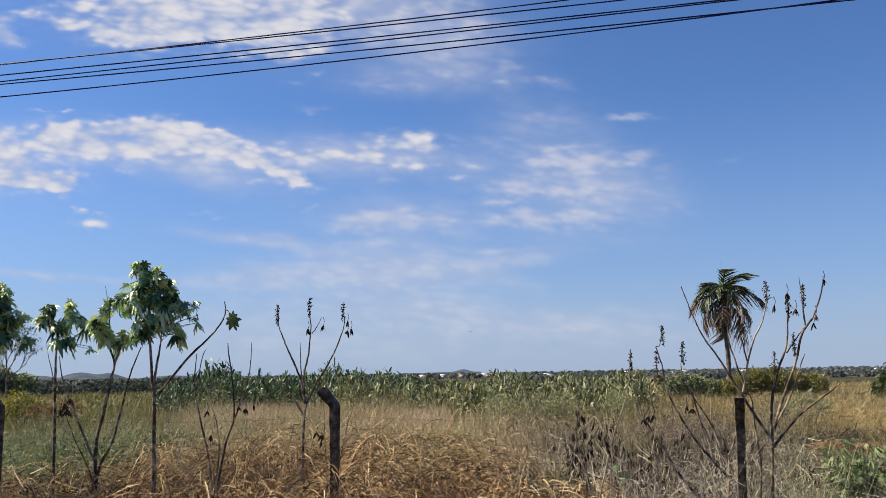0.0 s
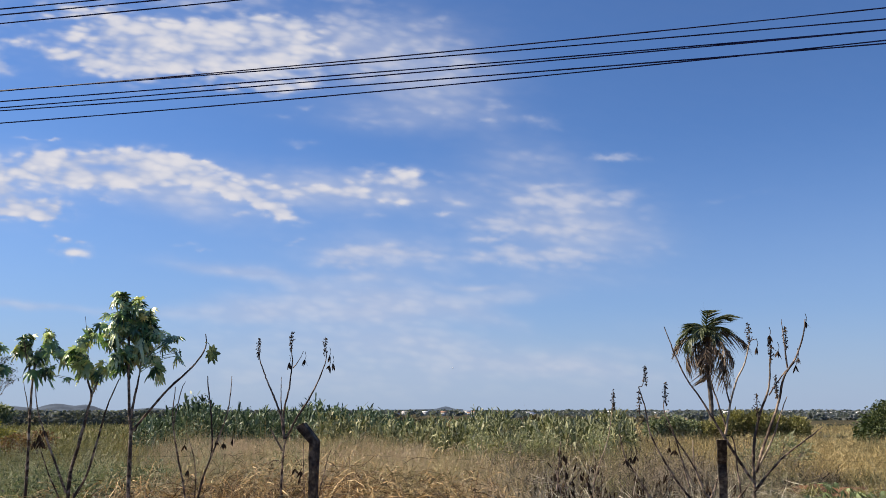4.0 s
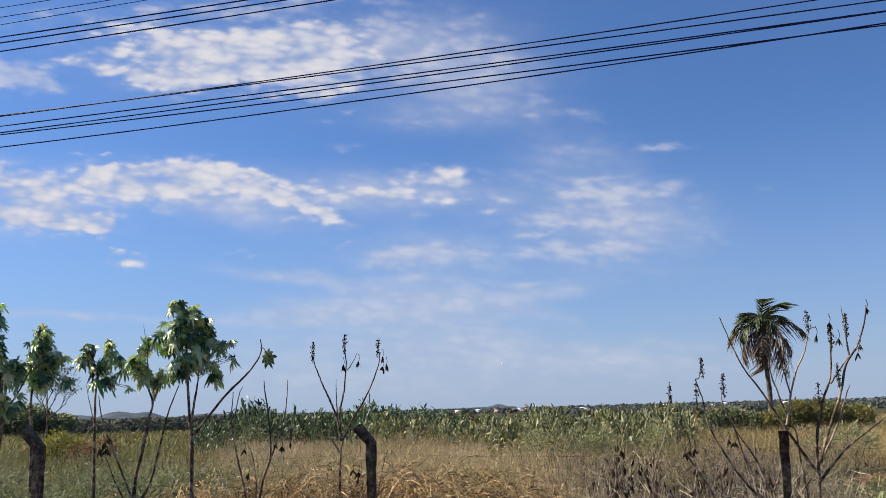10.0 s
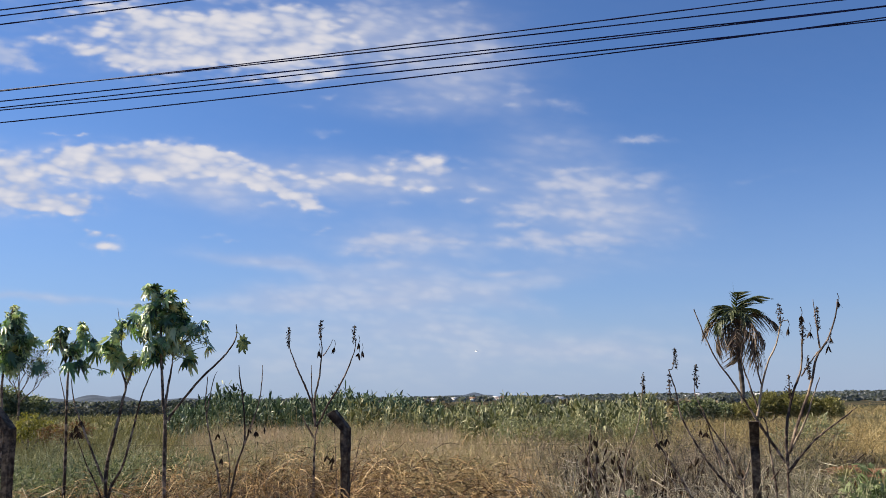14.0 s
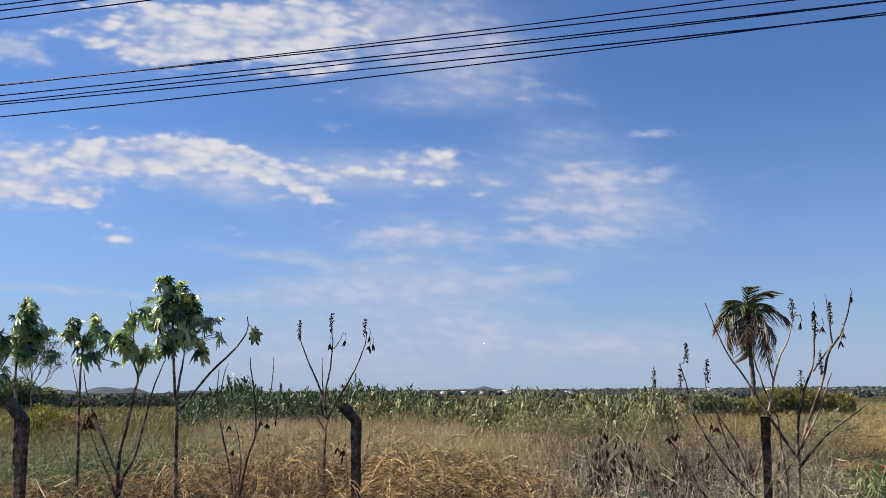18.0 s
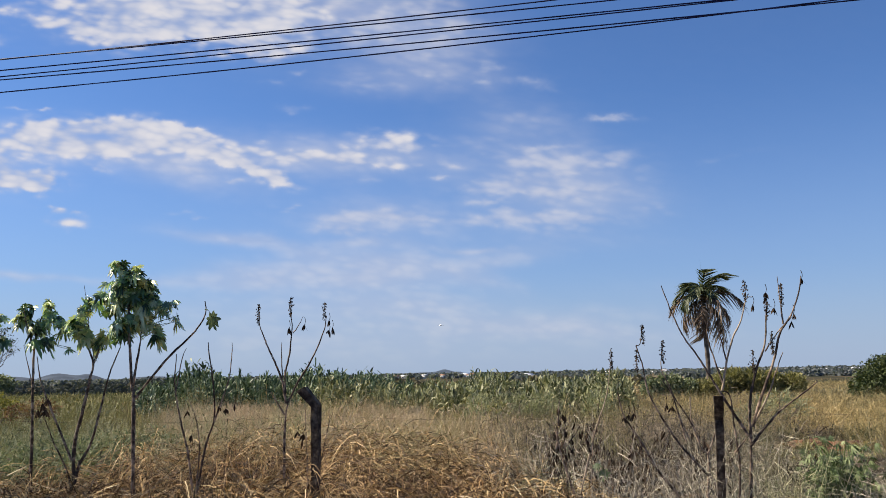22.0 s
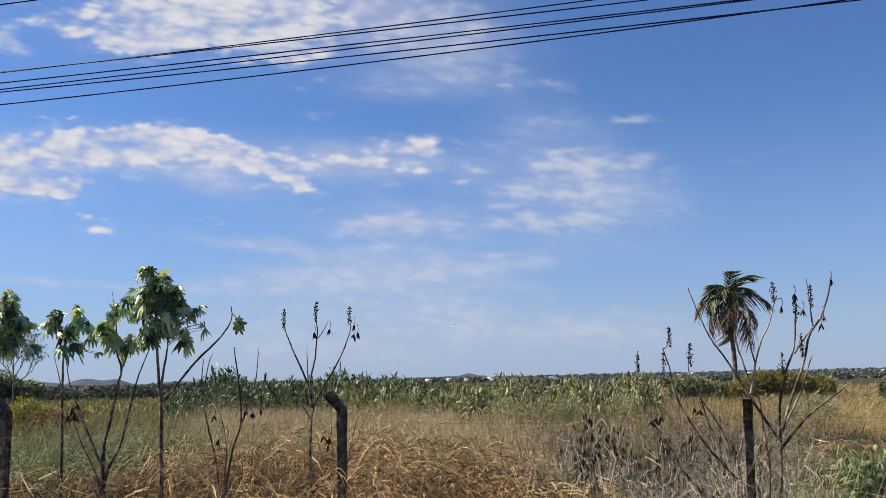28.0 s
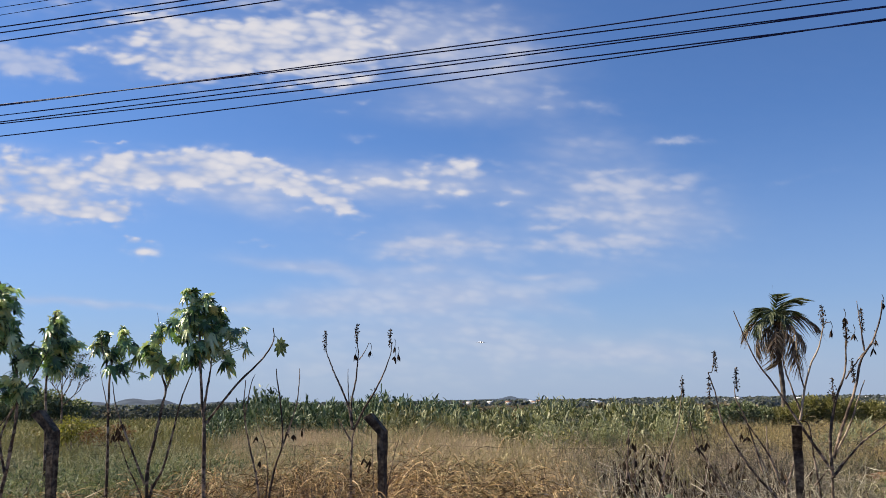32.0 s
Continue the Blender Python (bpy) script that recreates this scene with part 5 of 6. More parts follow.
POSTS = [(-0.522, 1.355, -0.165, -0.03, 0.18, 0.070, 0.0), (-0.1285, 1.345, -0.112, -0.03, 0.135, 0.060, -0.03), (0.343, 1.205, 0.0, -0.14, 0.18, 0.058, -0.065)]
for pu, ptop, px, py, pz, pthick, pfoot in POSTS:
    fx, fy = fence_point(pu)
    build_post(fx, fy, ptop, px, py, pz, pthick, pfoot, "weathered grey-brown concrete fence post with %s" % ("a bent-over head" if px < 0 else "a short head leaning outwards"))


def build_fence_wire(z):
    wire = thing("barbed_wire", (0, 0, 0), "thin rusty barbed wire strung along the fence posts", "fence wire", "fence wires")
    ends = [-1.6, *[p[0] for p in POSTS], 1.1]
    for a, b in zip(ends, ends[1:]):
        (x0, y0), (x1, y1) = fence_point(a), fence_point(b)
        line = [(x0 + (x1 - x0) * t, y0 + (y1 - y0) * t - 0.05, z - 0.05 * 4 * t * (1 - t)) for t in np.linspace(0, 1, 7)]
        pieces, path = tube(line, 0.0007, 0.0007, 4, 3)
        for p in path[1::2]:
            pieces += tube([p + np.array((-0.01, 0, -0.018)), p, p + np.array((0.01, 0, 0.018))], 0.0012, 0.0008, 3, 1)[0]
        part("strand", pieces, WIRE, wire)


for wz in (1.27, 0.95):
    build_fence_wire(wz)


# ---- overhead cables ----
def build_cable(y0, heights, radius, label):
    """One cable parallel to the fence. heights: (sideways, height) at three places; beyond them it goes on with the same sag."""
    (xa, za), (xb, zb), (xc, zc) = heights
    curve = np.polyfit((xa, xb, xc), (za, zb, zc), 2)
    xs = np.linspace(-26, 20, 60)
    z = np.polyval(curve, np.clip(xs, -14, 11)) + np.where(xs < -14, 0, 0)
    line = [(x, y0 - SLOPE * x, h) for x, h in zip(xs, z)]
    pieces, _ = tube(line, radius, radius, 6, 2)
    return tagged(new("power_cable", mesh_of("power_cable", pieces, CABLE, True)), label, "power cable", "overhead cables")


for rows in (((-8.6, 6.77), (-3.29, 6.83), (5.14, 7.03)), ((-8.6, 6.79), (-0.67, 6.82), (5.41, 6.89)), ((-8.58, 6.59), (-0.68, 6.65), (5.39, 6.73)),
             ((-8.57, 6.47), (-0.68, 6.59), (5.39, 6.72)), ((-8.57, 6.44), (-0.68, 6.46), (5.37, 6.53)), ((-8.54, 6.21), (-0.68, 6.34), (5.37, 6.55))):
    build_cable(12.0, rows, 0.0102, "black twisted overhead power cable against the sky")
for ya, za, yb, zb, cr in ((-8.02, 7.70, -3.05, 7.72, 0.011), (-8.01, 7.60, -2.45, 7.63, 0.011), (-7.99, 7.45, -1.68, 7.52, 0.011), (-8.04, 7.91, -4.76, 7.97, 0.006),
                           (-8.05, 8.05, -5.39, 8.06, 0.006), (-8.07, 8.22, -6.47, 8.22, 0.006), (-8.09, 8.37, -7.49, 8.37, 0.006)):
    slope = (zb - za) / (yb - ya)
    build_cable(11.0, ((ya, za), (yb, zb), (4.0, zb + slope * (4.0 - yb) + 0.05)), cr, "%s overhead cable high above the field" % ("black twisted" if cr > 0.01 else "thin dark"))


# ---- castor plants and bare plants ----
LEAVES = []


def stems_of(plant, depth, stems, mat, root, jitter=0.12, pale=()):
    """Stems as tapering rods; each leans a little nearer or farther towards its tip."""
    lines = []
    for k, (r, line) in enumerate(stems):
        drift = rng.uniform(-jitter, jitter) if k else 0.0
        lean = [drift * i / max(1, len(line) - 1) for i in range(len(line))]
        pts = [(x * (1 + d / depth) - root[0], d, EYE + (z - EYE) * (1 + d / depth)) for d, (x, z) in zip(lean, line)]
        if line[0][1] < 0.7:
            pts[0] = (pts[0][0], 0, pts[0][2])
            pts.insert(0, (pts[0][0] * 0.7, 0, 0.0))
        pieces, path = tube(pts, r * 1.08, r * 0.34, 7, 5, 0.0012)
        part("stem", pieces, PALE_TWIG if k in pale else mat, plant, smooth=True)
        lines.append(path)
    return lines


def crown_of(plant, depth, lines, balls, density, root, size=0.15):
    """Castor leaves on stalks, each one a part that the wind rocks about its stem; the older, lower ones are broader."""
    joints = np.concatenate([l[len(l) // 3:] for l in lines])
    for cx, cz, rx, rz in balls:
        for _ in range(max(2, int(density * rx * rz))):
            out = rng.normal(size=3)
            out *= rng.uniform(0.3, 1.0) / np.linalg.norm(out)
            target = np.array((cx - root[0], 0, cz)) + out * (rx, min(rx, 0.22), rz)
            j = joints[np.argmin(np.linalg.norm(joints - (target + (0, 0, 0.02)), axis=1) + rng.uniform(0, 0.06, len(joints)))]
            run = target - j
            head = out * (0.7, 0.6, 0.5) + rng.normal(scale=0.75, size=3) + np.array((0.22, -0.1, -0.3))
            old = out[2] < 0.1 and rng.uniform() < 0.2
            s = size * (rng.uniform(1.3, 1.75) if old else rng.uniform(0.6, 1.3))
            stalk, _ = tube([(0, 0, 0), run * 0.5 + (0, 0, 0.03), run], 0.0032, 0.0022, 4, 3)
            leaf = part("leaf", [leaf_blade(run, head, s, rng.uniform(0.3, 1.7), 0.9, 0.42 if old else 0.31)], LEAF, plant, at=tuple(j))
            part("leaf_stalk", stalk, LEAF, leaf)
            LEAVES.append(leaf)


def seed_head(plant, spots, tall=0.17, name="seed_head"):
    """A spindle of dry capsules on a stalk from its branch."""
    for (x, y, z), near in spots:
        n = 64
        t = rng.uniform(0, 1, n)
        wide = 0.010 * np.sin(np.pi * (0.12 + 0.8 * t))
        p = np.stack((rng.normal(size=n) * wide, rng.normal(size=n) * wide, (t - 0.5) * tall), axis=-1)
        foot = np.array(near) - (x, y, z)
        if np.linalg.norm(foot) < 0.03 or foot[2] > -0.02:
            foot = np.array((0, 0, -tall * 0.6))
        stem, _ = tube([foot, foot * 0.4 + (0, 0, -tall * 0.2), (0, 0, tall * 0.52)], 0.0045, 0.002, 4, 4)
        part(name, stem + [strips(p, rng.normal(size=(n, 3)), 0.017, 0.012, 0.2, (0.5, 1.0, 0.7, 0.2))], SEED, plant, at=(x, y, z))


def dead_leaves(plant, spots, size=0.06):
    for x, y, z in spots:
        n = 5
        d = np.stack((rng.normal(scale=0.35, size=n), rng.normal(scale=0.35, size=n), np.full(n, -1.0)), axis=-1)
        stalk, _ = tube([(0, 0, 0.07), (0.01, 0, 0.03), (0, 0, 0)], 0.0025, 0.002, 4, 2)
        part("dead_leaf", stalk + [strips(np.zeros((n, 3)), d, size * rng.uniform(0.7, 1.2, n), size * 0.3, 0.0, LOBE)], DEAD_LEAF, plant, "dark withered hanging leaf", at=(x, y, z))


def build_castor(depth, stems, balls, label, density=1700, size=0.062, single=None, dead=(), bearing=None):
    root = stems[0][1][0]
    plant = thing("castor_plant", (root[0] + 0.02, depth, 0), label, "castor plant", "castor plants")
    lines = stems_of(plant, depth, stems, BARK, root)
    crown_of(plant, depth, lines[:bearing], balls, density, root, size)
    if single:
        x, z = single[0] - root[0], single[1]
        stalk, _ = tube([(0, 0, 0), (0.035, 0, -0.01), (0.065, 0, -0.075)], 0.004, 0.003, 4, 3)
        # the weed's green replaces the castor green here, to paint this leaf as shaded
        LEAVES.append(part("leaf", stalk + [leaf_blade(np.array((0.068, 0, -0.085)), (0.25, -0.1, -0.95), 0.098, 0.3, 0.15, 0.5)], WEED, plant, "single leaf hanging from a branch tip, coloured dark green for shade", at=(x, 0, z)))
    dead_leaves(plant, [(x - root[0], 0, z) for x, z in dead], 0.085)
    return plant


TALL = [
    (0.022, ((-2.71, 0.36), (-2.73, 0.96), (-2.74, 1.42), (-2.76, 1.52), (-2.79, 1.89), (-2.82, 2.31), (-2.85, 2.57))),
    (0.014, ((-2.75, 1.52), (-2.73, 1.68), (-2.70, 1.88), (-2.69, 2.02))),
    (0.013, ((-2.72, 1.41), (-2.63, 1.53), (-2.43, 1.78), (-2.27, 1.93), (-2.14, 2.08), (-2.09, 2.20), (-2.10, 2.30))),
]
build_castor(8.0, TALL, [(-2.90, 2.65, 0.09, 0.09), (-2.78, 2.56, 0.13, 0.10), (-2.68, 2.48, 0.10, 0.09), (-2.92, 2.47, 0.12, 0.12), (-2.78, 2.35, 0.17, 0.12), (-2.96, 2.30, 0.11, 0.13), (-2.60, 2.30, 0.14, 0.11), (-2.43, 2.25, 0.11, 0.08), (-2.78, 2.15, 0.17, 0.12), (-2.84, 1.99, 0.07, 0.06), (-2.55, 2.04, 0.09, 0.09), (-3.06, 2.39, 0.05, 0.04), (-2.35, 2.13, 0.05, 0.05), (-2.93, 2.06, 0.08, 0.08)],
             "tall castor plant with a full green crown and one side branch", single=(-2.10, 2.22), bearing=2)
FORKED = [
    (0.020, ((-3.41, 0.35), (-3.43, 0.93), (-3.37, 1.25), (-3.31, 1.57), (-3.28, 1.74), (-3.33, 1.90), (-3.34, 2.12))),
    (0.005, ((-3.34, 2.10), (-3.36, 2.30), (-3.40, 2.51))),
    (0.012, ((-3.28, 1.74), (-3.23, 1.87), (-3.22, 2.07))),
    (0.015, ((-3.40, 0.67), (-3.27, 0.98), (-3.18, 1.36), (-3.12, 1.63), (-3.02, 1.90))),
    (0.011, ((-3.45, 0.82), (-3.68, 1.33), (-3.78, 1.58), (-3.83, 1.82))),
    (0.010, ((-3.45, 0.59), (-3.65, 1.04), (-3.77, 1.33))),
]
build_castor(8.4, FORKED, [(-3.33, 2.35, 0.07, 0.07), (-3.40, 2.24, 0.08, 0.08), (-3.49, 2.15, 0.08, 0.06), (-3.37, 2.06, 0.10, 0.07), (-3.30, 1.95, 0.07, 0.06), (-3.18, 2.01, 0.08, 0.07)],
             "castor plant forking low into thin stems with sparse leaves", dead=((-3.75, 1.36), (-3.79, 1.30), (-3.70, 1.40), (-3.72, 1.30)))
SINGLE = [
    (0.018, ((-3.92, 0.33), (-3.93, 1.03), (-3.95, 1.58), (-3.95, 1.91), (-3.92, 2.14), (-3.82, 2.36))),
    (0.010, ((-3.95, 1.88), (-4.02, 2.08), (-4.08, 2.31))),
    (0.006, ((-3.94, 1.50), (-4.00, 1.72), (-4.06, 1.94))),
]
build_castor(8.6, SINGLE, [(-4.03, 2.31, 0.08, 0.06), (-3.83, 2.36, 0.06, 0.07), (-3.79, 2.23, 0.09, 0.06), (-3.70, 2.13, 0.10, 0.06), (-3.96, 2.14, 0.13, 0.07), (-3.86, 2.00, 0.13, 0.07), (-4.11, 2.20, 0.07, 0.07), (-3.61, 1.90, 0.03, 0.05)], "castor plant with one straight stem and drooping leaves")
EDGE = [
    (0.020, ((-4.86, 0.62), (-4.80, 1.00), (-4.75, 1.43), (-4.75, 1.76), (-4.81, 2.10), (-4.97, 2.62), (-5.02, 2.85))),
    (0.013, ((-4.82, 0.94), (-4.89, 1.27), (-4.77, 1.60), (-4.60, 1.87), (-4.46, 2.15))),
    (0.010, ((-5.02, 1.11), (-4.92, 1.38), (-4.77, 1.57))),
]
build_castor(8.3, EDGE, [(-4.98, 2.65, 0.17, 0.22), (-5.13, 2.39, 0.25, 0.33), (-4.92, 2.33, 0.19, 0.19), (-4.69, 2.10, 0.17, 0.16), (-4.81, 1.79, 0.25, 0.16)],
             "large many-stemmed castor plant with dense dark lower leaves")
REAR = [(0.022, ((-5.58, 0.50), (-5.60, 1.17), (-5.64, 1.87), (-5.59, 2.30), (-5.58, 2.76)))]
build_castor(10.5, REAR, [(-5.57, 2.58, 0.15, 0.23), (-5.57, 2.30, 0.23, 0.23), (-5.35, 2.36, 0.14, 0.14), (-5.55, 2.05, 0.14, 0.13), (-5.19, 2.08, 0.06, 0.06)],
             "castor plant with a narrow pointed crown standing farther back")


def build_bare_plant(depth, stems, label, spikes=(), dead=(), pale=(), green=()):
    root = stems[0][1][0]
    plant = thing("bare_plant", (root[0] + (0.025 if root[0] < 0 else 0.0), depth, -0.025 if root[0] < 0 else 0), label, "dead plant", "bare plants along the fence")
    lines = np.concatenate(stems_of(plant, depth, stems, TWIG, root, 0.15, pale))

    def onto(spot):
        p = np.array((spot[0] - root[0], 0.0, spot[1]))
        near = lines[np.argmin(np.hypot(lines[:, 0] - p[0], lines[:, 2] - p[2]))]
        return (p[0], near[1], p[2]), near

    seed_head(plant, [onto(s) for s in spikes])
    dead_leaves(plant, [onto(s)[0] for s in dead])
    for s in green:
        p = onto(s)[0]
        part("leaf", [leaf_blade(np.zeros(3), (0.3, -0.5, -0.6), 0.062, 0.5, 0.4, 0.4), leaf_blade(np.array((-0.05, 0.02, 0.06)), (-0.5, -0.2, -0.5), 0.05, 0.5, 0.6, 0.4)], WEED, plant, "green leaves", at=p)


build_bare_plant(7.6, [
    (0.016, ((-1.26, 0.40), (-1.28, 0.88), (-1.27, 1.27), (-1.25, 1.37))),
    (0.009, ((-1.28, 1.27), (-1.35, 1.39), (-1.40, 1.47))),
    (0.010, ((-1.27, 1.37), (-1.30, 1.56), (-1.36, 1.71), (-1.43, 1.86), (-1.47, 1.96), (-1.51, 2.07), (-1.51, 2.19))),
    (0.010, ((-1.27, 1.37), (-1.28, 1.61), (-1.24, 1.81), (-1.22, 2.06), (-1.25, 2.27))),
    (0.010, ((-1.26, 1.37), (-1.16, 1.56), (-1.04, 1.76), (-0.94, 1.99), (-0.91, 2.14))),
    (0.006, ((-1.29, 1.47), (-1.31, 1.76), (-1.31, 1.91))),
    (0.005, ((-1.21, 1.99), (-1.16, 2.06), (-1.12, 2.14))),
], "leafless dead castor plant forking into three upright branches", ((-1.51, 2.16), (-1.25, 2.24), (-0.93, 2.18)),
    ((-1.10, 2.06), (-1.26, 2.04), (-0.89, 2.10), (-0.86, 2.03), (-0.89, 2.01)))
build_bare_plant(7.9, [
    (0.012, ((-2.14, 0.41), (-2.19, 0.86), (-2.26, 1.16), (-2.31, 1.37), (-2.34, 1.57), (-2.33, 1.83))),
    (0.006, ((-2.33, 1.47), (-2.28, 1.78), (-2.24, 1.88))),
    (0.008, ((-2.12, 0.61), (-2.10, 0.96), (-2.13, 1.21), (-2.21, 1.42))),
    (0.012, ((-2.11, 0.56), (-2.04, 1.01), (-1.97, 1.24), (-1.99, 1.57), (-2.03, 1.83), (-2.04, 1.93))),
    (0.008, ((-1.97, 1.21), (-1.90, 1.41), (-1.84, 1.62), (-1.82, 1.82), (-1.82, 1.93))),
], "leafless dead plant with several thin upright stems", (), ((-1.93, 1.35), (-1.87, 1.32), (-1.79, 1.36), (-2.19, 1.31), (-2.16, 1.09)))
build_bare_plant(7.3, [
    (0.007, ((-1.03, 0.54), (-1.04, 1.00), (-1.06, 1.38))),
    (0.006, ((-0.98, 0.54), (-0.87, 1.14), (-0.82, 1.30))),
], "thin dry twigs standing behind a fence post", (), ((-1.07, 1.12), (-1.12, 1.14), (-1.08, 1.07)))
build_bare_plant(6.6, [
    (0.020, ((2.46, 0.47), (2.49, 0.85), (2.50, 1.02))),
    (0.012, ((2.50, 1.02), (2.51, 1.28), (2.57, 1.54), (2.66, 1.76), (2.69, 1.99), (2.71, 2.10))),
    (0.012, ((2.52, 1.13), (2.61, 1.37), (2.72, 1.63), (2.79, 1.85), (2.88, 1.98), (2.96, 2.16), (2.99, 2.30))),
    (0.007, ((2.82, 1.92), (2.81, 2.12), (2.80, 2.30))),
    (0.010, ((2.49, 0.98), (2.62, 1.13), (2.76, 1.26), (2.95, 1.39), (3.06, 1.47))),
    (0.008, ((2.54, 1.17), (2.66, 1.37), (2.75, 1.59), (2.80, 1.70))),
    (0.006, ((2.66, 1.71), (2.75, 1.83), (2.83, 1.92), (2.92, 1.99))),
], "large leafless castor plant with many bare branches and seed heads", ((2.65, 2.05), (2.83, 2.16), (2.73, 1.78), (2.54, 1.63)),
    ((2.76, 2.05), (2.92, 1.94), (2.95, 2.01), (3.01, 2.28), (2.65, 2.16)), (5,))
build_bare_plant(6.6, [
    (0.011, ((2.38, 0.52), (2.40, 0.85), (2.38, 1.11), (2.36, 1.37), (2.30, 1.41))),
    (0.011, ((2.48, 1.07), (2.38, 1.24), (2.28, 1.41), (2.18, 1.59), (2.10, 1.72), (2.01, 1.86), (1.93, 2.06), (1.87, 2.24))),
    (0.009, ((2.30, 1.41), (2.35, 1.63), (2.41, 1.81), (2.49, 1.96), (2.54, 2.12), (2.59, 2.14))),
    (0.006, ((2.35, 1.65), (2.31, 1.85), (2.29, 1.92))),
    (0.008, ((2.32, 1.44), (2.25, 1.68), (2.21, 1.85), (2.23, 1.97))),
    (0.008, ((2.37, 0.94), (2.47, 1.05))),
], "leafless dead plant with a long arching branch beside a post", ((2.54, 2.19),), ((2.60, 2.08),), (2,))
build_bare_plant(6.9, [
    (0.012, ((2.32, 0.60), (2.19, 0.80), (2.04, 0.98), (1.91, 1.18), (1.80, 1.41), (1.76, 1.64), (1.72, 1.78))),
    (0.012, ((2.23, 0.47), (2.26, 0.87), (2.20, 0.96), (2.14, 1.18), (2.14, 1.36))),
    (0.008, ((2.26, 0.91), (2.32, 1.05), (2.35, 1.18))),
    (0.008, ((2.20, 1.00), (2.12, 1.18), (1.99, 1.39), (1.92, 1.50))),
    (0.007, ((2.11, 1.03), (2.03, 1.25))),
    (0.012, ((2.06, 0.47), (1.85, 0.78), (1.72, 1.01), (1.59, 1.23), (1.55, 1.41))),
    (0.007, ((2.09, 1.00), (1.99, 1.41), (1.92, 1.59), (1.94, 1.82))),
], "leafless dead plant leaning over with pale and dark stems", ((1.72, 1.66), (1.78, 1.87), (1.93, 1.73)),
    ((1.61, 1.23), (1.57, 1.21), (1.65, 1.24), (1.94, 1.30), (1.99, 1.28), (1.70, 0.96), (1.62, 0.87)), (1, 4))
build_bare_plant(7.2, [
    (0.009, ((1.25, 0.43), (1.19, 0.66), (1.12, 0.89), (1.06, 1.17))),
    (0.009, ((1.26, 0.48), (1.36, 0.89), (1.44, 1.15), (1.52, 1.36), (1.57, 1.64))),
    (0.007, ((1.08, 0.94), (1.11, 1.22), (1.12, 1.34))),
], "low dead plant hung with dark withered leaves", ((1.58, 1.68),),
    ((1.12, 1.27), (1.15, 1.22), (1.09, 1.06), (1.08, 0.89), (1.11, 0.76), (1.35, 0.96), (1.34, 1.01), (1.22, 0.94), (1.15, 0.89), (1.05, 0.83)), (1,), ((1.47, 0.74),))
build_bare_plant(7.8, [
    (0.010, ((1.26, 0.45), (1.26, 0.75), (1.25, 1.00), (1.27, 1.19))),
    (0.006, ((1.26, 0.90), (1.35, 1.02), (1.40, 1.10))),
], "upright dead stalk hung with dark shrivelled leaves", (), ((1.21, 1.14), (1.26, 1.17), (1.34, 1.11), (1.26, 1.04), (1.38, 1.02), (1.19, 0.91), (1.28, 0.85), (1.33, 0.77), (1.17, 1.04), (1.21, 0.78), (1.31, 0.97)))
build_bare_plant(7.8, [
    (0.009, ((1.47, 0.45), (1.49, 0.75), (1.52, 1.11))),
    (0.006, ((1.49, 0.80), (1.57, 0.94), (1.59, 1.04))),
], "short dead stalk hung with dark shrivelled leaves", (), ((1.52, 1.11), (1.57, 1.06), (1.46, 1.02), (1.54, 0.92), (1.59, 0.97), (1.48, 0.85)))
build_bare_plant(7.8, [
    (0.009, ((1.81, 0.44), (1.84, 0.74), (1.88, 1.03))),
], "thin dead stalk with shrivelled leaves down one side", (), ((1.88, 1.01), (1.90, 0.93), (1.84, 0.83), (1.82, 0.73), (1.89, 0.86)))


# ---- aircraft ----
def lathe(rows, sides=14):
    """A body along +y from (y, radius, lift) rows."""
    a = np.arange(sides) * 2 * math.pi / sides
    v = np.array([(r * math.cos(t), y, z + r * math.sin(t)) for y, r, z in rows for t in a])
    m = len(rows)
    i, j = np.meshgrid(np.arange(m - 1), np.arange(sides), indexing="ij")
    k = (j + 1) % sides
    return v, np.stack((i * sides + j, i * sides + k, (i + 1) * sides + k, (i + 1) * sides + j), axis=-1).reshape(-1, 4)


def slab(root, tip, chord_root, chord_tip, thick):
    """A wing from root to tip, chords along y."""
    v = []
    for (x, y, z), c, t in ((root, chord_root, thick), (tip, chord_tip, thick * 0.5)):
        v += [(x, y + c * 0.5, z), (x, y + c * 0.15, z + t / 2), (x, y - c * 0.5, z), (x, y + c * 0.15, z - t / 2)]
    return v, np.array([(0, 1, 5, 4), (1, 2, 6, 5), (2, 3, 7, 6), (3, 0, 4, 7), (0, 3, 2, 1), (4, 5, 6, 7)])


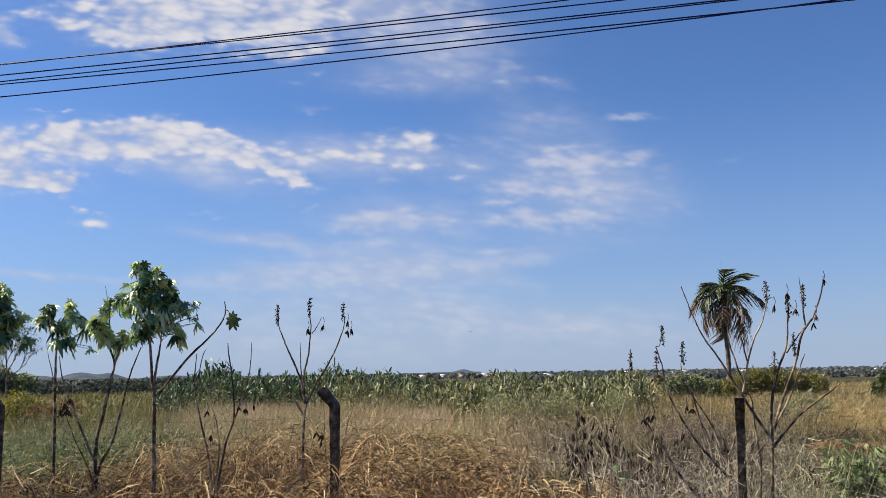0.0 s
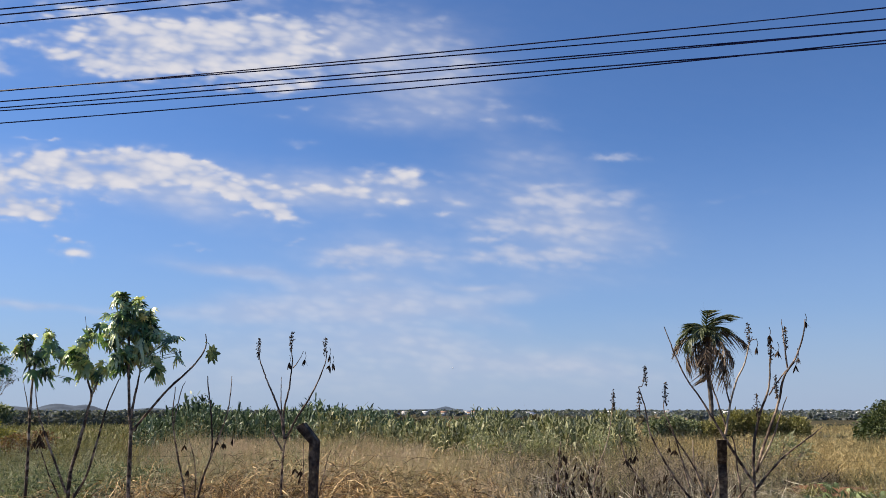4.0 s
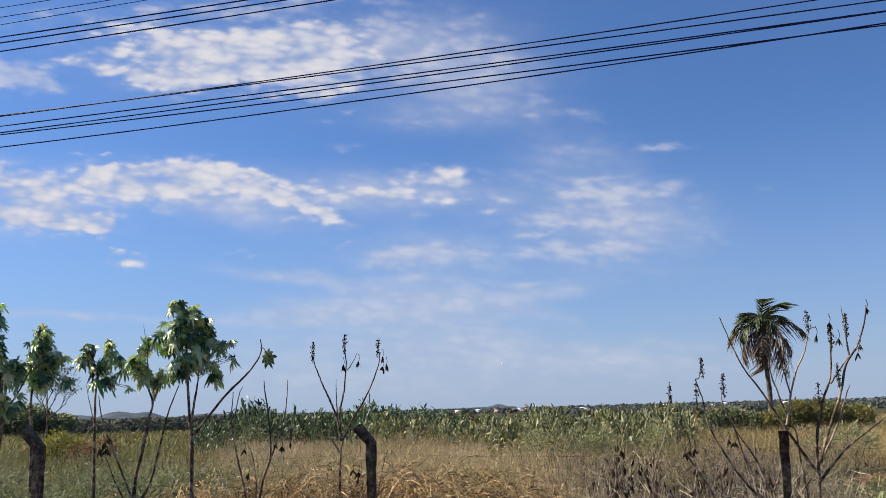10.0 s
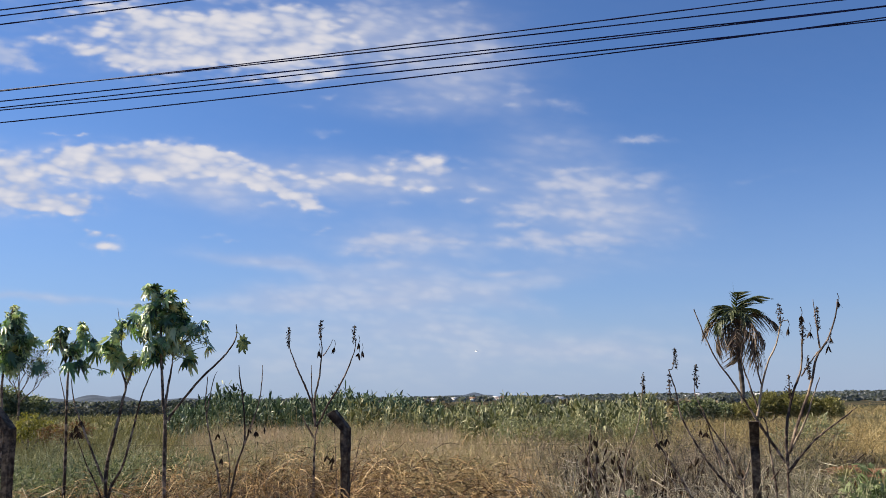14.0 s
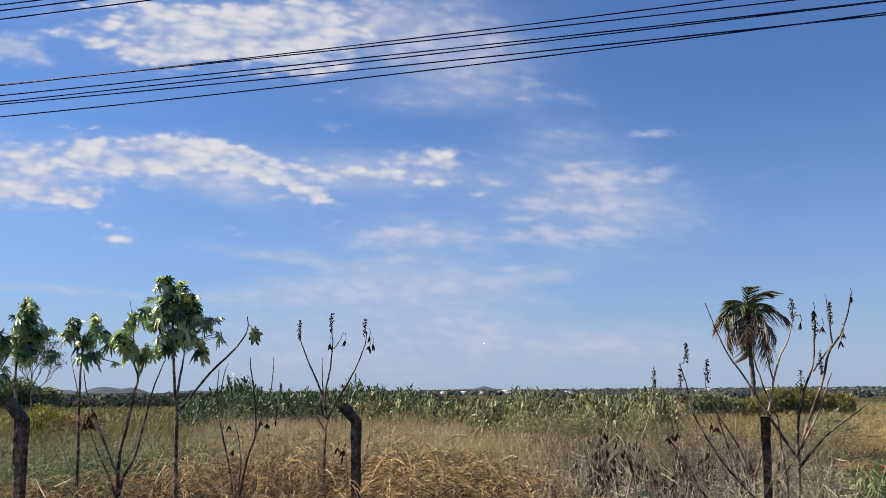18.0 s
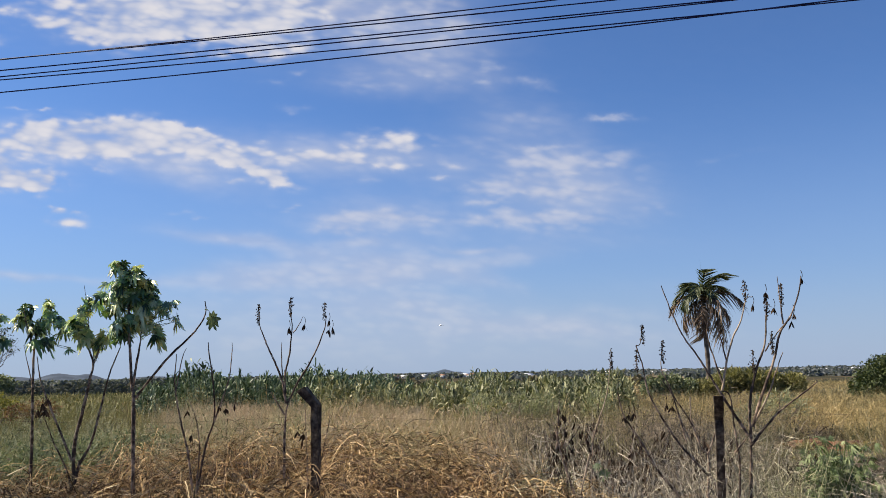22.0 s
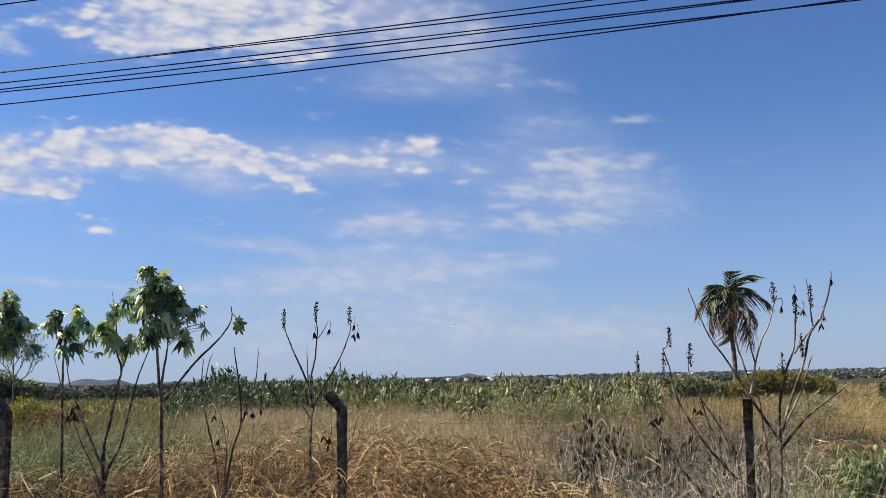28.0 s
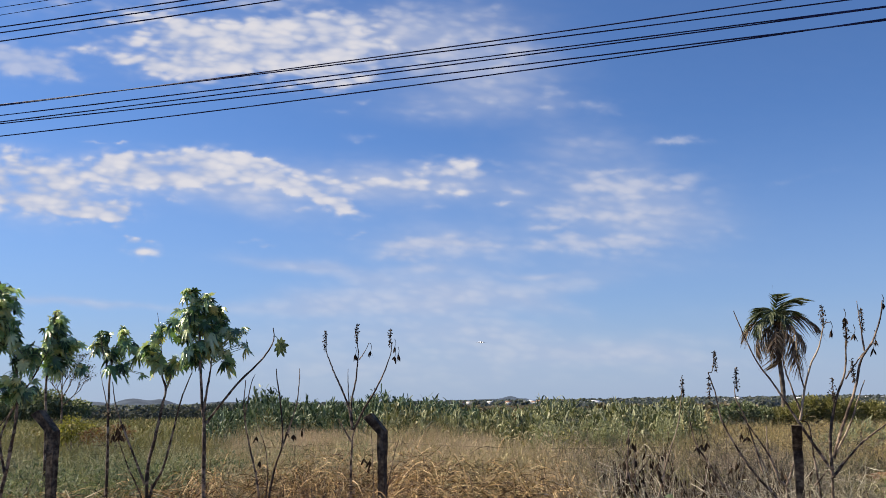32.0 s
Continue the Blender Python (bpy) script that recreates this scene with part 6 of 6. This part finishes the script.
def build_plane():
    plane = thing("airplane", (0, 1900, 128), "white twin-engine propeller airplane flying in with landing lights on", "airplane")
    part("fuselage", [lathe([(8.4, 0.05, -0.2), (7.7, 0.9, 0.1), (6.0, 1.6, 0.4), (3.4, 1.8, 0.5), (-2.4, 1.8, 0.5), (-5.6, 1.1, 0.8), (-8.0, 0.15, 1.1)])], WHITE_PAINT, plane, smooth=True)
    part("windshield", [box(0, 6.1, 1.6, 1.5, 0.5, 0.5)], GLASS_DARK, plane)
    for s in (-1, 1):
        part("wing", [slab((s * 0.9, 0.6, -0.5), (s * 9.6, 0.1, 0.25), 2.8, 1.3, 0.55)], WHITE_PAINT, plane)
        part("tailplane", [slab((s * 0.1, -6.6, 2.9), (s * 2.8, -6.9, 2.9), 1.3, 0.8, 0.15)], GREY_PAINT, plane)
        engine = part("engine", [lathe([(2.9, 0.2, 0), (2.7, 0.8, 0), (1.5, 1.05, 0), (-0.5, 0.85, 0), (-1.6, 0.1, 0)])], WHITE_PAINT, plane, at=(s * 3.4, 0.6, 0.1), smooth=True)
        part("propeller", [slab((0, 2.85, 0), (1.1, 2.85, 0.1), 0.08, 0.05, 0.22), slab((0, 2.85, 0), (-0.6, 2.85, 0.95), 0.08, 0.05, 0.22), slab((0, 2.85, 0), (-0.6, 2.85, -0.95), 0.08, 0.05, 0.22)], GREY_PAINT, engine)
        part("landing_light", [lathe([(0.05, 0.03, 0), (0.02, 0.34, 0), (-0.1, 0.38, 0)], 10)], LAMP, plane, "bright landing light", at=(s * 1.7, 1.9, -0.75))
    part("tail_fin", [([(0.12, -4.6, 0.7), (0.12, -7.2, 0.7), (0.08, -6.1, 3.0), (0.08, -7.4, 3.0), (-0.12, -4.6, 0.7), (-0.12, -7.2, 0.7), (-0.08, -6.1, 3.0), (-0.08, -7.4, 3.0)],
                       np.array([(0, 1, 3, 2), (4, 6, 7, 5), (0, 2, 6, 4), (1, 5, 7, 3), (2, 3, 7, 6)]))], WHITE_PAINT, plane)
    return plane


AIRPLANE = build_plane()


def build_insect():
    bug = thing("insect", (0.5, 5.0, 0.05), "small dark winged insect darting over the verge", "insect")
    part("body", [lathe([(0.012, 0.001, 0), (0.009, 0.0032, 0), (0.003, 0.0042, 0.001), (-0.004, 0.003, 0), (-0.016, 0.0022, -0.001), (-0.026, 0.0008, -0.002)], 8)], SEED, bug, smooth=True)
    part("head", [lathe([(0.017, 0.0008, 0), (0.015, 0.0028, 0), (0.012, 0.0026, 0), (0.011, 0.0008, 0)], 8)], SEED, bug, smooth=True)
    for s in (-1, 1):
        for y, lift in ((0.004, 0.006), (-0.003, 0.002)):
            part("wing", [slab((s * 0.002, y, 0.002), (s * 0.028, y - 0.003, lift), 0.006, 0.009, 0.0008)], GREY_PAINT, bug)
    return bug


INSECT = build_insect()
INSECT_FLIGHT = [(30.8, 0.2102, 0.0727), (30.9, 0.2378, 0.1123), (31.0, 0.2693, 0.1455), (31.1, 0.2910, 0.1342), (31.2, 0.2645, 0.0893), (31.3, 0.2444, 0.0494), (31.4, 0.2656, 0.0300), (31.5, 0.2799, -0.0193)]


def motions():
    # the airplane: seconds, bearing and rise as tangents; it comes nearer at 88 m/s
    rows = [(0, 0.0305, 0.0465), (6, 0.029, 0.048), (9, 0.027, 0.049), (14, 0.024, 0.051), (20, 0.020, 0.0535), (24, 0.014, 0.0562), (28, 0.004, 0.060), (30, -0.003, 0.0625), (32, -0.011, 0.0658)]
    keys = []
    for t, u, v in rows:
        y = 1480 + 88 * (32 - t)
        keys.append((t, pose(u * y, y, EYE + v * y, 2, -3, 176)))
    walk(AIRPLANE, keys)
    # the insect sits on the bare verge, then darts up across the sky and drops again: seconds, bearing and rise as tangents
    low = pose(0.9, 5.0, 0.05, 0, 0, -60)
    keys = [(0, low), (30.5, low)]
    for t, u, v in INSECT_FLIGHT:
        keys.append((t, pose(u * 5.0, 5.0, EYE + v * 5.0, 10, 0, -70 + 40 * math.sin(9 * t))))
    low = pose(2.2, 5.0, 0.05, 0, 0, -60)
    walk(INSECT, [*keys, (31.9, low), (32.0, low)])
    # the wind rocks the castor leaves about their joints
    pick = random.Random(21)
    for leaf in LEAVES:
        a, b, phase, pace = pick.uniform(4, 10), pick.uniform(3, 9), pick.uniform(0, 6.28), pick.uniform(2.2, 3.6)
        keys = []
        for k in range(41):
            t = 0.8 * k
            gust = 0.6 + 0.4 * math.sin(0.55 * t + leaf.location.x)
            keys.append((t, pose(*leaf.location, gust * a * math.sin(pace * t + phase), gust * b * math.sin(0.8 * pace * t + 1.7 * phase), gust * 4 * math.sin(0.6 * pace * t + phase))))
        walk(leaf, keys)


motions()
